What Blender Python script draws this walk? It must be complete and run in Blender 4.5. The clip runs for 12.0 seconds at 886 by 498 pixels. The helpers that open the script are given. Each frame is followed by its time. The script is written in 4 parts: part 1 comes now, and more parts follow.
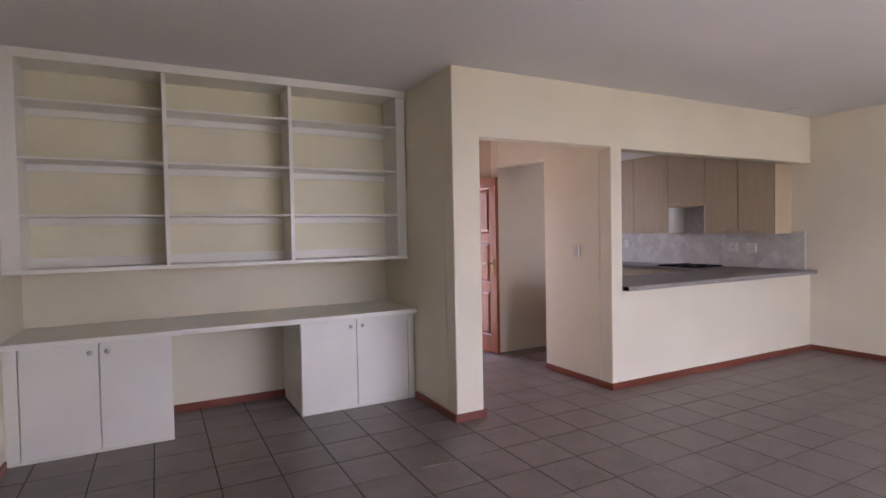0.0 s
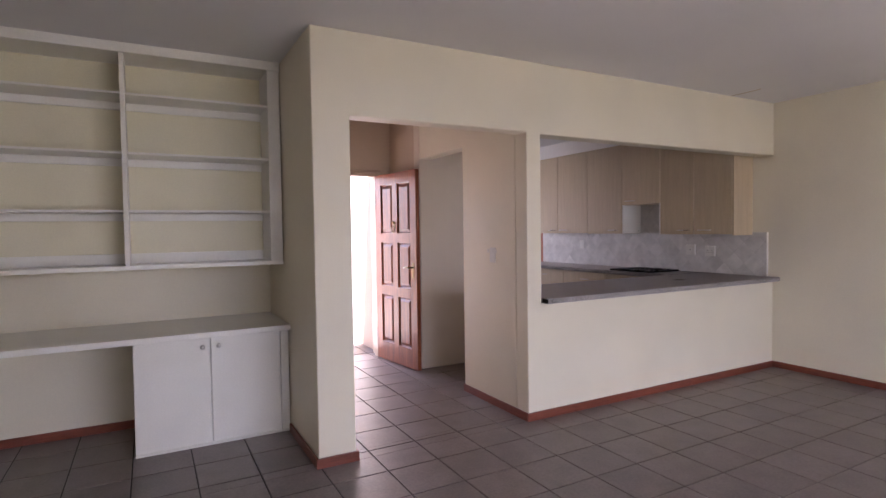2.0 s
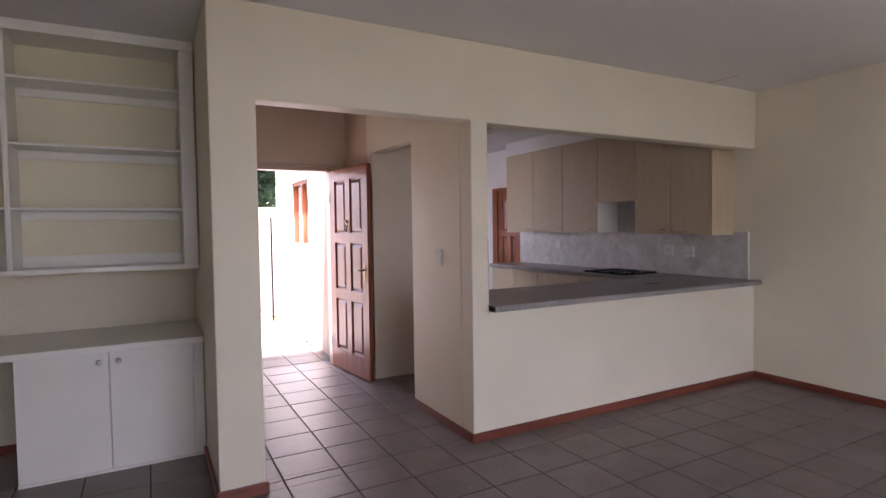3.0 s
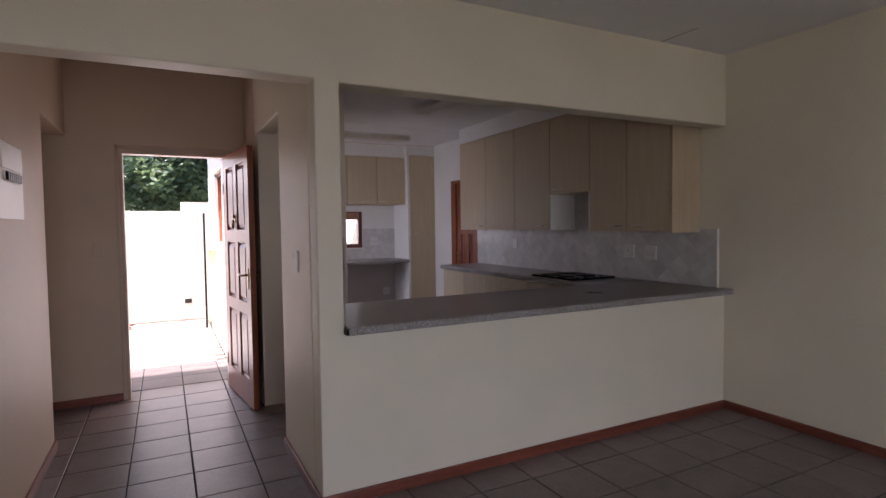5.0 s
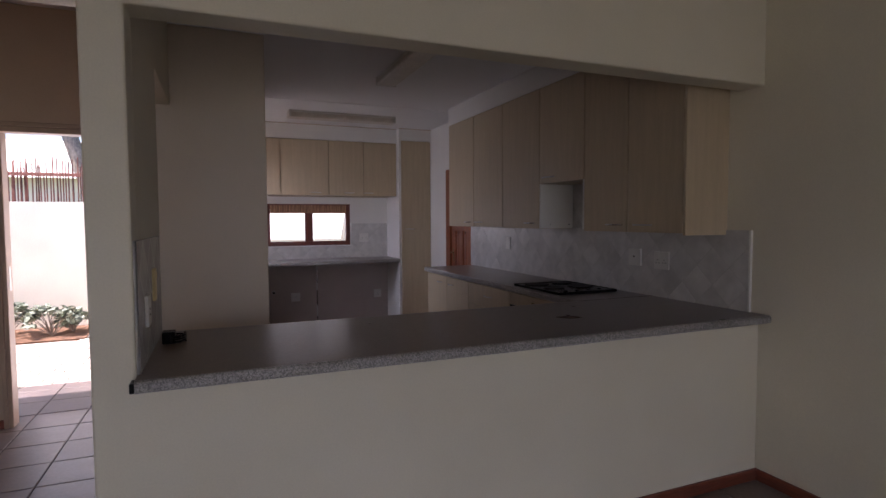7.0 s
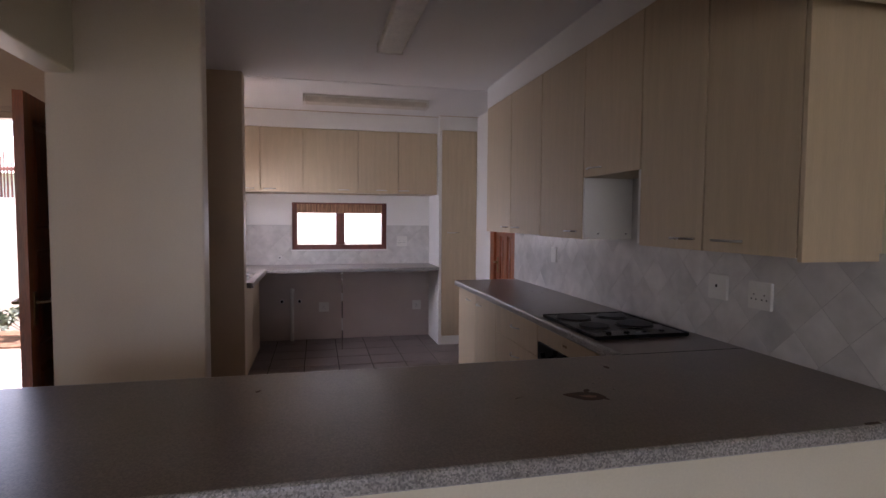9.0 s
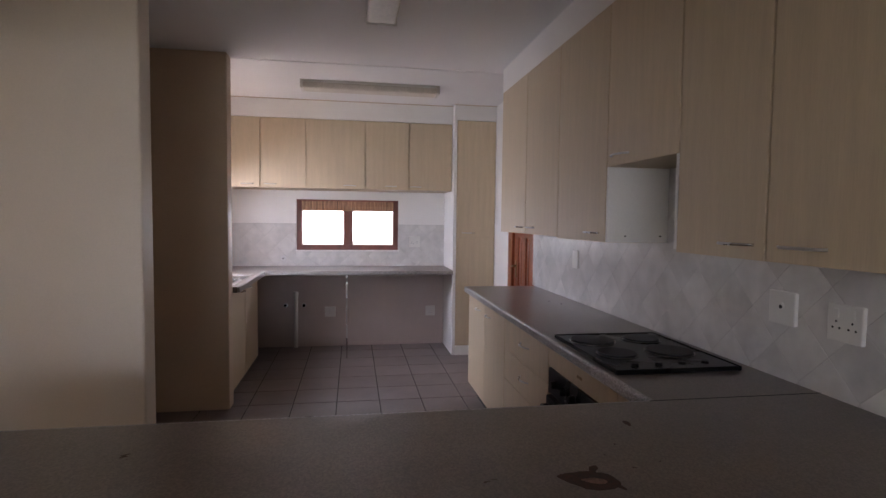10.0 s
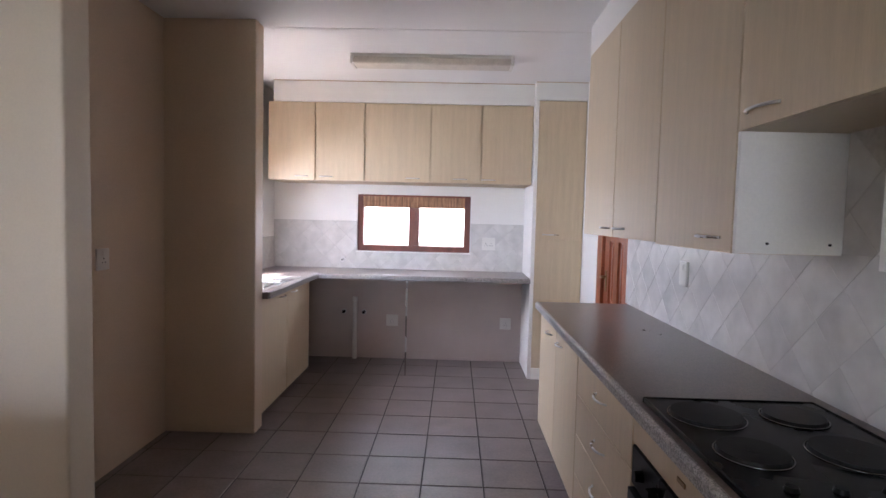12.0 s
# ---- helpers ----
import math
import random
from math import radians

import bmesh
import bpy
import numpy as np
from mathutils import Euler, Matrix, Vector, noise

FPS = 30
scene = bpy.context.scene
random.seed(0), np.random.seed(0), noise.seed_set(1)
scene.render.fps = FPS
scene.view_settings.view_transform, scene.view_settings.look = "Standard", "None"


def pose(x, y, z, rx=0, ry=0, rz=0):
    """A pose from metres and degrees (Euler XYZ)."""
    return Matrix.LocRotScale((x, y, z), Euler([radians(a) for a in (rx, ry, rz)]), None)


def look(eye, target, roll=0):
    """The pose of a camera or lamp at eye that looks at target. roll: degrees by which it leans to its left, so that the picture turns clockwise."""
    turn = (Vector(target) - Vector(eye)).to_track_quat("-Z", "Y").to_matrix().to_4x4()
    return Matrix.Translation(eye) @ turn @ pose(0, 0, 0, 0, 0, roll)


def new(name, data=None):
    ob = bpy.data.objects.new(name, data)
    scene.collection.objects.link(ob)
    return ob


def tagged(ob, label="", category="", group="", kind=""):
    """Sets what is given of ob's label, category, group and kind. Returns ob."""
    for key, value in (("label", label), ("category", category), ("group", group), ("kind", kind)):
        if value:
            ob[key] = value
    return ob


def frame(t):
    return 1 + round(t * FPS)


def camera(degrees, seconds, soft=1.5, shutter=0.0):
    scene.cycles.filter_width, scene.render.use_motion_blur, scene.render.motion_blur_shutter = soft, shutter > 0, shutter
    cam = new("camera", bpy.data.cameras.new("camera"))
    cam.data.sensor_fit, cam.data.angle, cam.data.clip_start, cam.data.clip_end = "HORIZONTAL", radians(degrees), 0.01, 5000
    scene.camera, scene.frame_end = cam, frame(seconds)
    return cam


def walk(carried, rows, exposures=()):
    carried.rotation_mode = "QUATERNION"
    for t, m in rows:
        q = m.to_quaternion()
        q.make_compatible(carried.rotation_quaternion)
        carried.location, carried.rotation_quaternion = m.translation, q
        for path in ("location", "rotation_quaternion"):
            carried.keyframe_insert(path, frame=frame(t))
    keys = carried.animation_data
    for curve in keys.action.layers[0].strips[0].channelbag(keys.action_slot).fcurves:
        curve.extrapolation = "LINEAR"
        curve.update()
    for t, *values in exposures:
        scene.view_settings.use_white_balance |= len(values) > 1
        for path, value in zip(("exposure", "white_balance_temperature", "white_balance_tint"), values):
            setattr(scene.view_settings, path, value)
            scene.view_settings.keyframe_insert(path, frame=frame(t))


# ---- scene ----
cam = camera(78.7, 12.0)
PATH = [
    (0, (-1.908, -0.131, 1.412), (-0.973, 1.636, 1.354), -1.1),
    (0.5, (-1.676, -0.116, 1.42), (-0.749, 1.656, 1.36), -1.1),
    (1, (-1.416, 0.012, 1.426), (-0.472, 1.774, 1.356), -1.0),
    (1.5, (-1.112, 0.101, 1.431), (-0.158, 1.857, 1.36), -0.9),
    (2, (-0.833, 0.171, 1.426), (0.123, 1.927, 1.357), -0.8),
    (2.5, (-0.556, 0.24, 1.43), (0.4, 1.996, 1.357), -0.8),
    (3, (-0.255, 0.329, 1.434), (0.699, 2.085, 1.357), -0.8),
    (5, (0.943, 0.716, 1.408), (1.857, 2.493, 1.324), -0.8),
    (5.5, (1.229, 0.869, 1.419), (2.133, 2.65, 1.325), -0.7),
    (6, (1.504, 1.009, 1.414), (2.377, 2.806, 1.318), -0.7),
    (6.5, (1.756, 1.173, 1.406), (2.585, 2.991, 1.308), -0.5),
    (7, (2.003, 1.332, 1.424), (2.766, 3.177, 1.318), -0.3),
    (9, (2.872, 2.157, 1.462), (3.323, 4.103, 1.353), 0.4),
    (9.5, (3.03, 2.405, 1.453), (3.423, 4.363, 1.345), 0.6),
    (10, (3.194, 2.64, 1.457), (3.522, 4.61, 1.345), 0.7),
    (10.5, (3.343, 2.854, 1.449), (3.596, 4.835, 1.338), 0.9),
    (11, (3.46, 3.064, 1.433), (3.608, 5.055, 1.323), 1.1),
    (11.5, (3.53, 3.26, 1.43), (3.57, 5.256, 1.32), 1.6),
    (12, (3.553, 3.426, 1.437), (3.51, 5.422, 1.322), 1.4),
]
EXPOSURES = [(t, s + 3.08, k, g) for t, s, k, g in (
    (0.0, -0.20, 6180, 35), (1.5, -0.29, 6180, 35), (2.5, -0.58, 6180, 34), (3.0, -0.80, 6180, 33), (5.0, -1.55, 6180, 30), (5.5, -1.64, 6180, 30),
    (7.0, -1.93, 6180, 30), (9.0, -1.22, 6280, 30), (9.5, -0.96, 6280, 28), (10.5, -0.39, 6080, 24), (12.0, 0.02, 5900, 22))]
SUN_POWER, W_PATIO, W_SKY, W_LEFT, W_DOOR, W_SINK, W_KWIN = 5.0, 4.6, 25, 1.5, 2.3, 5.3, 1.1
walk(cam, [(t, look(eye, target, roll)) for t, eye, target, roll in PATH], EXPOSURES)

# ---- world and lights ----
world = bpy.data.worlds.new("sky")
scene.world = world
world.use_nodes = True
wn = world.node_tree.nodes
sky = wn.new("ShaderNodeTexSky")
sky.sky_type, sky.sun_disc = "NISHITA", False
sky.sun_elevation, sky.sun_rotation = radians(63.7), radians(252)
world.node_tree.links.new(sky.outputs[0], wn["Background"].inputs[0])
wn["Background"].inputs[1].default_value = 0.15


def area(name, m, w, h, watts, color=(1, 1, 1)):
    lamp = bpy.data.lights.new(name, "AREA")
    lamp.shape, lamp.size, lamp.size_y, lamp.energy, lamp.color = "RECTANGLE", w, h, watts, color
    ob = new(name, lamp)
    ob.matrix_world = m
    return ob


sun = bpy.data.lights.new("sun", "SUN")
sun.energy, sun.angle, sun.color = SUN_POWER, radians(0.6), (1.0, 0.94, 0.84)
sun_ob = new("sun", sun)
sun_ob.matrix_world = look((0, 0, 0), (0.47, 0.15, -1.0))
# area lamps as daylight of the front door, the kitchen windows and unseen openings behind the walker
area("garden_patio", pose(1.7, -2.06, 1.0, 96, 0, 0), 3.6, 1.7, W_PATIO, (1.0, 0.97, 0.80))
area("sky_patio", pose(2.3, -5.2, 2.75, 80, 0, 0), 5.0, 1.7, W_SKY, (0.77, 0.86, 1.0))
# extra sidelight, through the left window added out of view
area("sky_left", pose(-2.93, -1.1, 1.45, 78, 0, -90), 1.2, 1.1, W_LEFT, (1.0, 0.97, 0.95))
area("sky_front_door", pose(1.08, 6.16, 1.02, -90, 0, 0), 0.72, 1.95, W_DOOR, (1.0, 0.94, 0.88))
area("sky_sink_window", pose(1.58, 7.58, 1.65, 50, 0, -88), 0.88, 0.8, W_SINK, (0.84, 0.91, 1.0)).data.spread = radians(150)
area("sky_kitchen_window", pose(3.14, 9.06, 1.36, -50, 0, 0), 1.0, 0.5, W_KWIN, (0.90, 0.94, 1.0)).data.spread = radians(130)


# ---- materials ----
def material(name, color, rough=0.6, metal=0.0, vary=0.08, scale=3.0, grain=60.0, bump=0.05, island=0.0, stretch=(1, 1, 1), coat=0.0, dark=None, random_piece=0.0, spec=0.5):
    m = bpy.data.materials.new(name)
    m.use_nodes = True
    n, l = m.node_tree.nodes, m.node_tree.links
    p = n["Principled BSDF"]
    p.inputs["Metallic"].default_value = metal
    p.inputs["Coat Weight"].default_value = coat
    p.inputs["Specular IOR Level"].default_value = spec
    tc = n.new("ShaderNodeTexCoord")
    mp = n.new("ShaderNodeMapping")
    mp.inputs["Scale"].default_value = stretch
    l.new(tc.outputs["Object"], mp.inputs["Vector"])
    if random_piece:
        # shift the pattern from piece to piece
        which = n.new("ShaderNodeObjectInfo")
        far_off = n.new("ShaderNodeMath")
        far_off.operation = "MULTIPLY"
        far_off.inputs[1].default_value = 53.0
        l.new(which.outputs["Random"], far_off.inputs[0])
        l.new(far_off.outputs[0], mp.inputs["Location"])
    big, fine = n.new("ShaderNodeTexNoise"), n.new("ShaderNodeTexNoise")
    for tex, s, d in ((big, scale, 5), (fine, grain, 3)):
        tex.inputs["Scale"].default_value = s
        tex.inputs["Detail"].default_value = d
        l.new(mp.outputs[0], tex.inputs["Vector"])
    a = n.new("ShaderNodeMix")
    a.data_type = "FLOAT"
    a.inputs[0].default_value = 0.4
    l.new(big.outputs[0], a.inputs[2])
    l.new(fine.outputs[0], a.inputs[3])
    ramp = n.new("ShaderNodeValToRGB")
    low = dark or [max(0, c * (1 - 2.2 * vary)) for c in color]
    high = [min(1, c * (1 + 1.6 * vary)) for c in color]
    ramp.color_ramp.elements[0].position, ramp.color_ramp.elements[0].color = 0.32, (*low, 1)
    ramp.color_ramp.elements[1].position, ramp.color_ramp.elements[1].color = 0.68, (*high, 1)
    l.new(a.outputs[0], ramp.inputs[0])
    out = ramp.outputs[0]
    if random_piece:
        info = n.new("ShaderNodeObjectInfo")
        mr = n.new("ShaderNodeMapRange")
        mr.inputs[3].default_value, mr.inputs[4].default_value = 1 - random_piece, 1 + random_piece
        l.new(info.outputs["Random"], mr.inputs[0])
        hs = n.new("ShaderNodeHueSaturation")
        l.new(mr.outputs[0], hs.inputs["Value"])
        l.new(out, hs.inputs["Color"])
        out = hs.outputs[0]
    if island:
        geo = n.new("ShaderNodeNewGeometry")
        mr = n.new("ShaderNodeMapRange")
        mr.inputs[3].default_value, mr.inputs[4].default_value = 1 - island, 1 + island
        l.new(geo.outputs["Random Per Island"], mr.inputs[0])
        hs = n.new("ShaderNodeHueSaturation")
        l.new(mr.outputs[0], hs.inputs["Value"])
        l.new(out, hs.inputs["Color"])
        out = hs.outputs[0]
    l.new(out, p.inputs["Base Color"])
    rr = n.new("ShaderNodeMapRange")
    rr.inputs[3].default_value, rr.inputs[4].default_value = max(0.02, rough * 0.8), min(1, rough * 1.2)
    l.new(big.outputs[0], rr.inputs[0])
    l.new(rr.outputs[0], p.inputs["Roughness"])
    if bump:
        b = n.new("ShaderNodeBump")
        b.inputs["Strength"].default_value, b.inputs["Distance"].default_value = bump, 0.004
        l.new(a.outputs[0], b.inputs["Height"])
        l.new(b.outputs[0], p.inputs["Normal"])
    return m


M_WALL = material("cream_paint", (0.74, 0.68, 0.535), 0.55, vary=0.035, scale=1.6, grain=140, bump=0.10)
# the cream wall paint again, with the shade of hall and nook in its colour
M_WALL_SHADED = material("cream_paint_shaded", (0.57, 0.445, 0.325), 0.5, vary=0.05, scale=1.6, grain=140, bump=0.10)
M_LOWWALL = material("grey_beige_low_wall", (0.54, 0.455, 0.41), 0.55, vary=0.06, scale=2.2, grain=140, bump=0.08)
M_NOOK = material("pale_cream_paint", (0.69, 0.60, 0.49), 0.5, vary=0.03, scale=1.8, grain=140, bump=0.08)
M_KWALL = material("white_wall_paint", (0.78, 0.76, 0.72), 0.5, vary=0.03, scale=2, grain=140, bump=0.08)
M_CEIL = material("ceiling_paint", (0.78, 0.77, 0.76), 0.75, vary=0.02, scale=1.2, grain=180, bump=0.06)
M_WHITE = material("white_enamel", (0.81, 0.79, 0.725), 0.32, vary=0.03, scale=2.5, grain=90, bump=0.03)
M_BACK = material("cream_back_board", (0.765, 0.715, 0.53), 0.5, vary=0.04, scale=2, grain=120, bump=0.06)
M_FRAME = material("frame_enamel", (0.50, 0.385, 0.285), 0.35, vary=0.04, bump=0.03)
M_TILE = material("floor_tile", (0.190, 0.153, 0.142), 0.40, vary=0.14, scale=5, grain=70, bump=0.03, random_piece=0.07)
M_TILE_J = material("floor_tile_far", (0.190, 0.153, 0.142), 0.40, vary=0.14, scale=5, grain=70, bump=0.03, island=0.07)
M_GROUT = material("floor_grout", (0.032, 0.026, 0.023), 0.9, vary=0.25, scale=8, grain=90, bump=0.2)
M_SKIRT = material("skirting_wood", (0.215, 0.060, 0.036), 0.35, vary=0.2, scale=4, grain=40, stretch=(0.3, 0.3, 3))
M_DOOR = material("red_wood", (0.29, 0.078, 0.027), 0.36, vary=0.22, scale=5, grain=45, stretch=(6, 6, 0.5), bump=0.08, coat=0.10)
M_WFRAME = material("dark_red_wood", (0.16, 0.040, 0.026), 0.32, vary=0.2, scale=5, grain=45, stretch=(3, 3, 0.5), bump=0.05)
M_DOORP = material("red_wood_panel", (0.26, 0.072, 0.026), 0.36, vary=0.25, scale=5, grain=45, stretch=(6, 6, 0.5), bump=0.08, coat=0.10)
M_MAPLE = material("maple_laminate", (0.55, 0.437, 0.292), 0.50, vary=0.045, scale=6, grain=60, stretch=(5, 5, 0.35), bump=0.02, random_piece=0.03)
M_EDGE = material("maple_edge", (0.50, 0.37, 0.22), 0.5, vary=0.1)
M_SPLASH = material("splash_tile", (0.61, 0.59, 0.56), 0.24, vary=0.09, scale=4.5, grain=13, bump=0.03, random_piece=0.05)
M_SGROUT = material("splash_grout", (0.50, 0.48, 0.45), 0.8, vary=0.1)
M_STEEL = material("brushed_steel", (0.62, 0.61, 0.59), 0.28, metal=1.0, vary=0.05, bump=0.02)
M_RING = material("dull_ring", (0.20, 0.196, 0.19), 0.12, metal=1.0, vary=0.2)
M_BRASS = material("aged_brass", (0.26, 0.17, 0.085), 0.32, metal=1.0, vary=0.1)
M_BLACK = material("black_enamel", (0.006, 0.006, 0.006), 0.28, vary=0.2, bump=0.02, spec=0.12)
M_OVENGLASS = material("oven_glass", (0.012, 0.012, 0.014), 0.08, vary=0.1, bump=0.0)
M_IRON = material("cast_iron", (0.008, 0.007, 0.007), 0.45, vary=0.3, bump=0.1, spec=0.14)
M_PLASTIC = material("white_plastic", (0.68, 0.66, 0.61), 0.4, vary=0.02, bump=0.0)
M_YELLOWED = material("yellowed_plastic", (0.70, 0.58, 0.30), 0.45, vary=0.08, bump=0.02)
M_DIFFUSER = material("lamp_diffuser", (0.60, 0.55, 0.47), 0.3, vary=0.08, scale=8, bump=0.02)
# near-black for holes and open joints, also given to the recessed plinths
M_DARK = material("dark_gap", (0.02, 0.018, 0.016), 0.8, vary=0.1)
M_BLIND = material("woven_blind", (0.40, 0.215, 0.12), 0.8, vary=0.4, scale=9, grain=60, stretch=(5, 0.3, 0.2))
M_PATIO = material("concrete_paver", (0.50, 0.45, 0.39), 0.85, vary=0.14, scale=6, grain=60, bump=0.2, random_piece=0.12)
M_PJOINT = material("paver_joint", (0.16, 0.13, 0.10), 0.95, vary=0.3, scale=10)
M_OUTWALL = material("boundary_plaster", (0.84, 0.80, 0.68), 0.85, vary=0.06, scale=1.5, grain=80, bump=0.25)
M_SOIL = material("red_soil", (0.20, 0.105, 0.06), 0.95, vary=0.35, scale=9, grain=60, bump=0.6)
M_BARK = material("bark", (0.34, 0.28, 0.22), 0.9, vary=0.3, scale=9, grain=50, bump=0.5, stretch=(1, 1, 0.4))
M_LEAF = material("leaf_green", (0.22, 0.30, 0.18), 0.34, vary=0.35, scale=4, grain=30, bump=0.0, island=0.45)
ln, ll = M_LEAF.node_tree.nodes, M_LEAF.node_tree.links
thin, both = ln.new("ShaderNodeBsdfTranslucent"), ln.new("ShaderNodeMixShader")
thin.inputs[0].default_value = (0.27, 0.37, 0.16, 1)
both.inputs[0].default_value = 0.4
ll.new(ln["Principled BSDF"].outputs[0], both.inputs[1])
ll.new(thin.outputs[0], both.inputs[2])
ll.new(both.outputs[0], ln["Material Output"].inputs[0])
M_LEAF2 = material("grey_green_leaf", (0.27, 0.31, 0.23), 0.55, vary=0.25, scale=8, bump=0.0, island=0.35)
M_REED = material("reed_fence", (0.30, 0.12, 0.085), 0.8, vary=0.35, scale=12, island=0.4, stretch=(8, 8, 0.6))
M_ROOF = material("roof_tile", (0.26, 0.13, 0.09), 0.85, vary=0.2, scale=6)
M_GROUND = material("dry_lawn", (0.13, 0.13, 0.06), 0.95, vary=0.3, scale=2, grain=40, bump=0.4)
M_STAIN_PALE = material("pale_rust_stain", (0.21, 0.105, 0.075), 0.6, vary=0.3, scale=20, grain=80, bump=0.1)
M_STAIN = material("rust_stain", (0.048, 0.015, 0.009), 0.6, vary=0.4, scale=20, grain=80, bump=0.1)


def counter_material(name, color, speckle):
    m = material(name, color, 0.30, vary=0.12, scale=4, grain=160, bump=0.03)
    n, l = m.node_tree.nodes, m.node_tree.links
    p = n["Principled BSDF"]
    vor = n.new("ShaderNodeTexVoronoi")
    vor.inputs["Scale"].default_value = 230
    tc = n.new("ShaderNodeTexCoord")
    l.new(tc.outputs["Object"], vor.inputs["Vector"])
    ramp = n.new("ShaderNodeValToRGB")
    ramp.color_ramp.elements[0].position, ramp.color_ramp.elements[0].color = 0.25, (0.35, 0.35, 0.35, 1)
    ramp.color_ramp.elements[1].position, ramp.color_ramp.elements[1].color = 0.75, (1.55, 1.5, 1.48, 1)
    l.new(vor.outputs["Color"], ramp.inputs[0])
    old = p.inputs["Base Color"].links[0].from_socket
    mix = n.new("ShaderNodeMix")
    mix.data_type, mix.blend_type = "RGBA", "MULTIPLY"
    mix.inputs[0].default_value = speckle
    l.new(old, mix.inputs[6])
    l.new(ramp.outputs[0], mix.inputs[7])
    l.new(mix.outputs[2], p.inputs["Base Color"])
    return m


M_COUNTER = counter_material("speckled_counter", (0.172, 0.134, 0.115), 0.28)
M_CEDGE = counter_material("speckled_edge", (0.30, 0.285, 0.27), 0.65)


def glass_material():
    m = bpy.data.materials.new("window_glass")
    m.use_nodes = True
    p = m.node_tree.nodes["Principled BSDF"]
    p.inputs["Transmission Weight"].default_value = 1
    p.inputs["Roughness"].default_value = 0.02
    p.inputs["IOR"].default_value = 1.45
    p.inputs["Base Color"].default_value = (0.96, 0.98, 0.97, 1)
    return m


M_GLASS = glass_material()


# ---- mesh helpers ----
def box(bm, x0, y0, z0, x1, y1, z1):
    vs = [bm.verts.new((x, y, z)) for x in (x0, x1) for y in (y0, y1) for z in (z0, z1)]
    for f in ((0, 1, 3, 2), (4, 6, 7, 5), (0, 4, 5, 1), (2, 3, 7, 6), (0, 2, 6, 4), (1, 5, 7, 3)):
        bm.faces.new([vs[i] for i in f])


def soften(bm, r, seg=2):
    if r:
        bm.normal_update()
        edges = [e for e in bm.edges if len(e.link_faces) == 2 and e.calc_face_angle(0) > 0.5]
        bmesh.ops.bevel(bm, geom=edges, offset=r, segments=seg, affect="EDGES", profile=0.5)


def mesh_of(name, bm, mat, smooth=False):
    bmesh.ops.recalc_face_normals(bm, faces=bm.faces)
    me = bpy.data.meshes.new(name)
    bm.to_mesh(me)
    bm.free()
    if mat:
        me.materials.append(mat)
    if smooth:
        for p in me.polygons:
            p.use_smooth = True
    return me


def part(name, bm, mat, parent, label="", smooth=False):
    ob = new(name, mesh_of(name, bm, mat, smooth))
    ob.parent = parent
    return tagged(ob, label)


def B(*dims, r=0.0, seg=2):
    bm = bmesh.new()
    box(bm, *dims)
    soften(bm, r, seg)
    return bm


def boxes(*many, r=0.0):
    bm = bmesh.new()
    for d in many:
        box(bm, *d)
    soften(bm, r, 1)
    return bm


def cyl(bm, p0, p1, r0, r1=None, n=16):
    p0, p1 = Vector(p0), Vector(p1)
    d = p1 - p0
    m = Matrix.Translation((p0 + p1) / 2) @ d.to_track_quat("Z", "Y").to_matrix().to_4x4()
    bmesh.ops.create_cone(bm, cap_ends=True, segments=n, radius1=r0, radius2=r0 if r1 is None else r1, depth=d.length, matrix=m)
    return bm


def C(p0, p1, r0, r1=None, n=16):
    return cyl(bmesh.new(), p0, p1, r0, r1, n)


def tube(bm, pts, r, n=8):
    pts = [Vector(p) for p in pts]
    rings = []
    for i, p in enumerate(pts):
        d = (pts[min(i + 1, len(pts) - 1)] - pts[max(i - 1, 0)]).normalized()
        q = d.to_track_quat("Z", "Y")
        rr = r[i] if isinstance(r, (list, tuple)) else r
        rings.append([bm.verts.new(p + q @ Vector((rr * math.cos(2 * math.pi * k / n), rr * math.sin(2 * math.pi * k / n), 0))) for k in range(n)])
    for a, b in zip(rings, rings[1:]):
        for k in range(n):
            bm.faces.new((a[k], a[(k + 1) % n], b[(k + 1) % n], b[k]))
    bm.faces.new(rings[0][::-1])
    bm.faces.new(rings[-1])
    return bm


def outline(pts, axis, lo, hi, r=0.008):
    """A flat outline pushed through a thickness: axis 'y' takes (x, z) points, 'x' takes (y, z) points."""
    bm = bmesh.new()
    at = (lambda u, v, w: (u, w, v)) if axis == "y" else (lambda u, v, w: (w, u, v))
    front = [bm.verts.new(at(u, v, lo)) for u, v in pts]
    back = [bm.verts.new(at(u, v, hi)) for u, v in pts]
    bm.faces.new(front)
    bm.faces.new(back[::-1])
    for i in range(len(pts)):
        j = (i + 1) % len(pts)
        bm.faces.new((front[i], back[i], back[j], front[j]))
    bmesh.ops.recalc_face_normals(bm, faces=bm.faces)
    soften(bm, r, 2)
    return bm


def plan_prism(pts, z0, z1):
    bm = bmesh.new()
    lo = [bm.verts.new((x, y, z0)) for x, y in pts]
    hi = [bm.verts.new((x, y, z1)) for x, y in pts]
    bm.faces.new(lo)
    bm.faces.new(hi)
    for i in range(len(pts)):
        j = (i + 1) % len(pts)
        bm.faces.new((lo[i], lo[j], hi[j], hi[i]))
    return bm


def setting(name, bm, mat, label, category):
    return tagged(new(name, mesh_of(name, bm, mat)), label, category, kind="structure")


def thing(name, at, label, category, group=""):
    ob = new(name)
    ob.empty_display_size = 0.1
    ob.matrix_world = pose(*at)
    return tagged(ob, label, category, group)


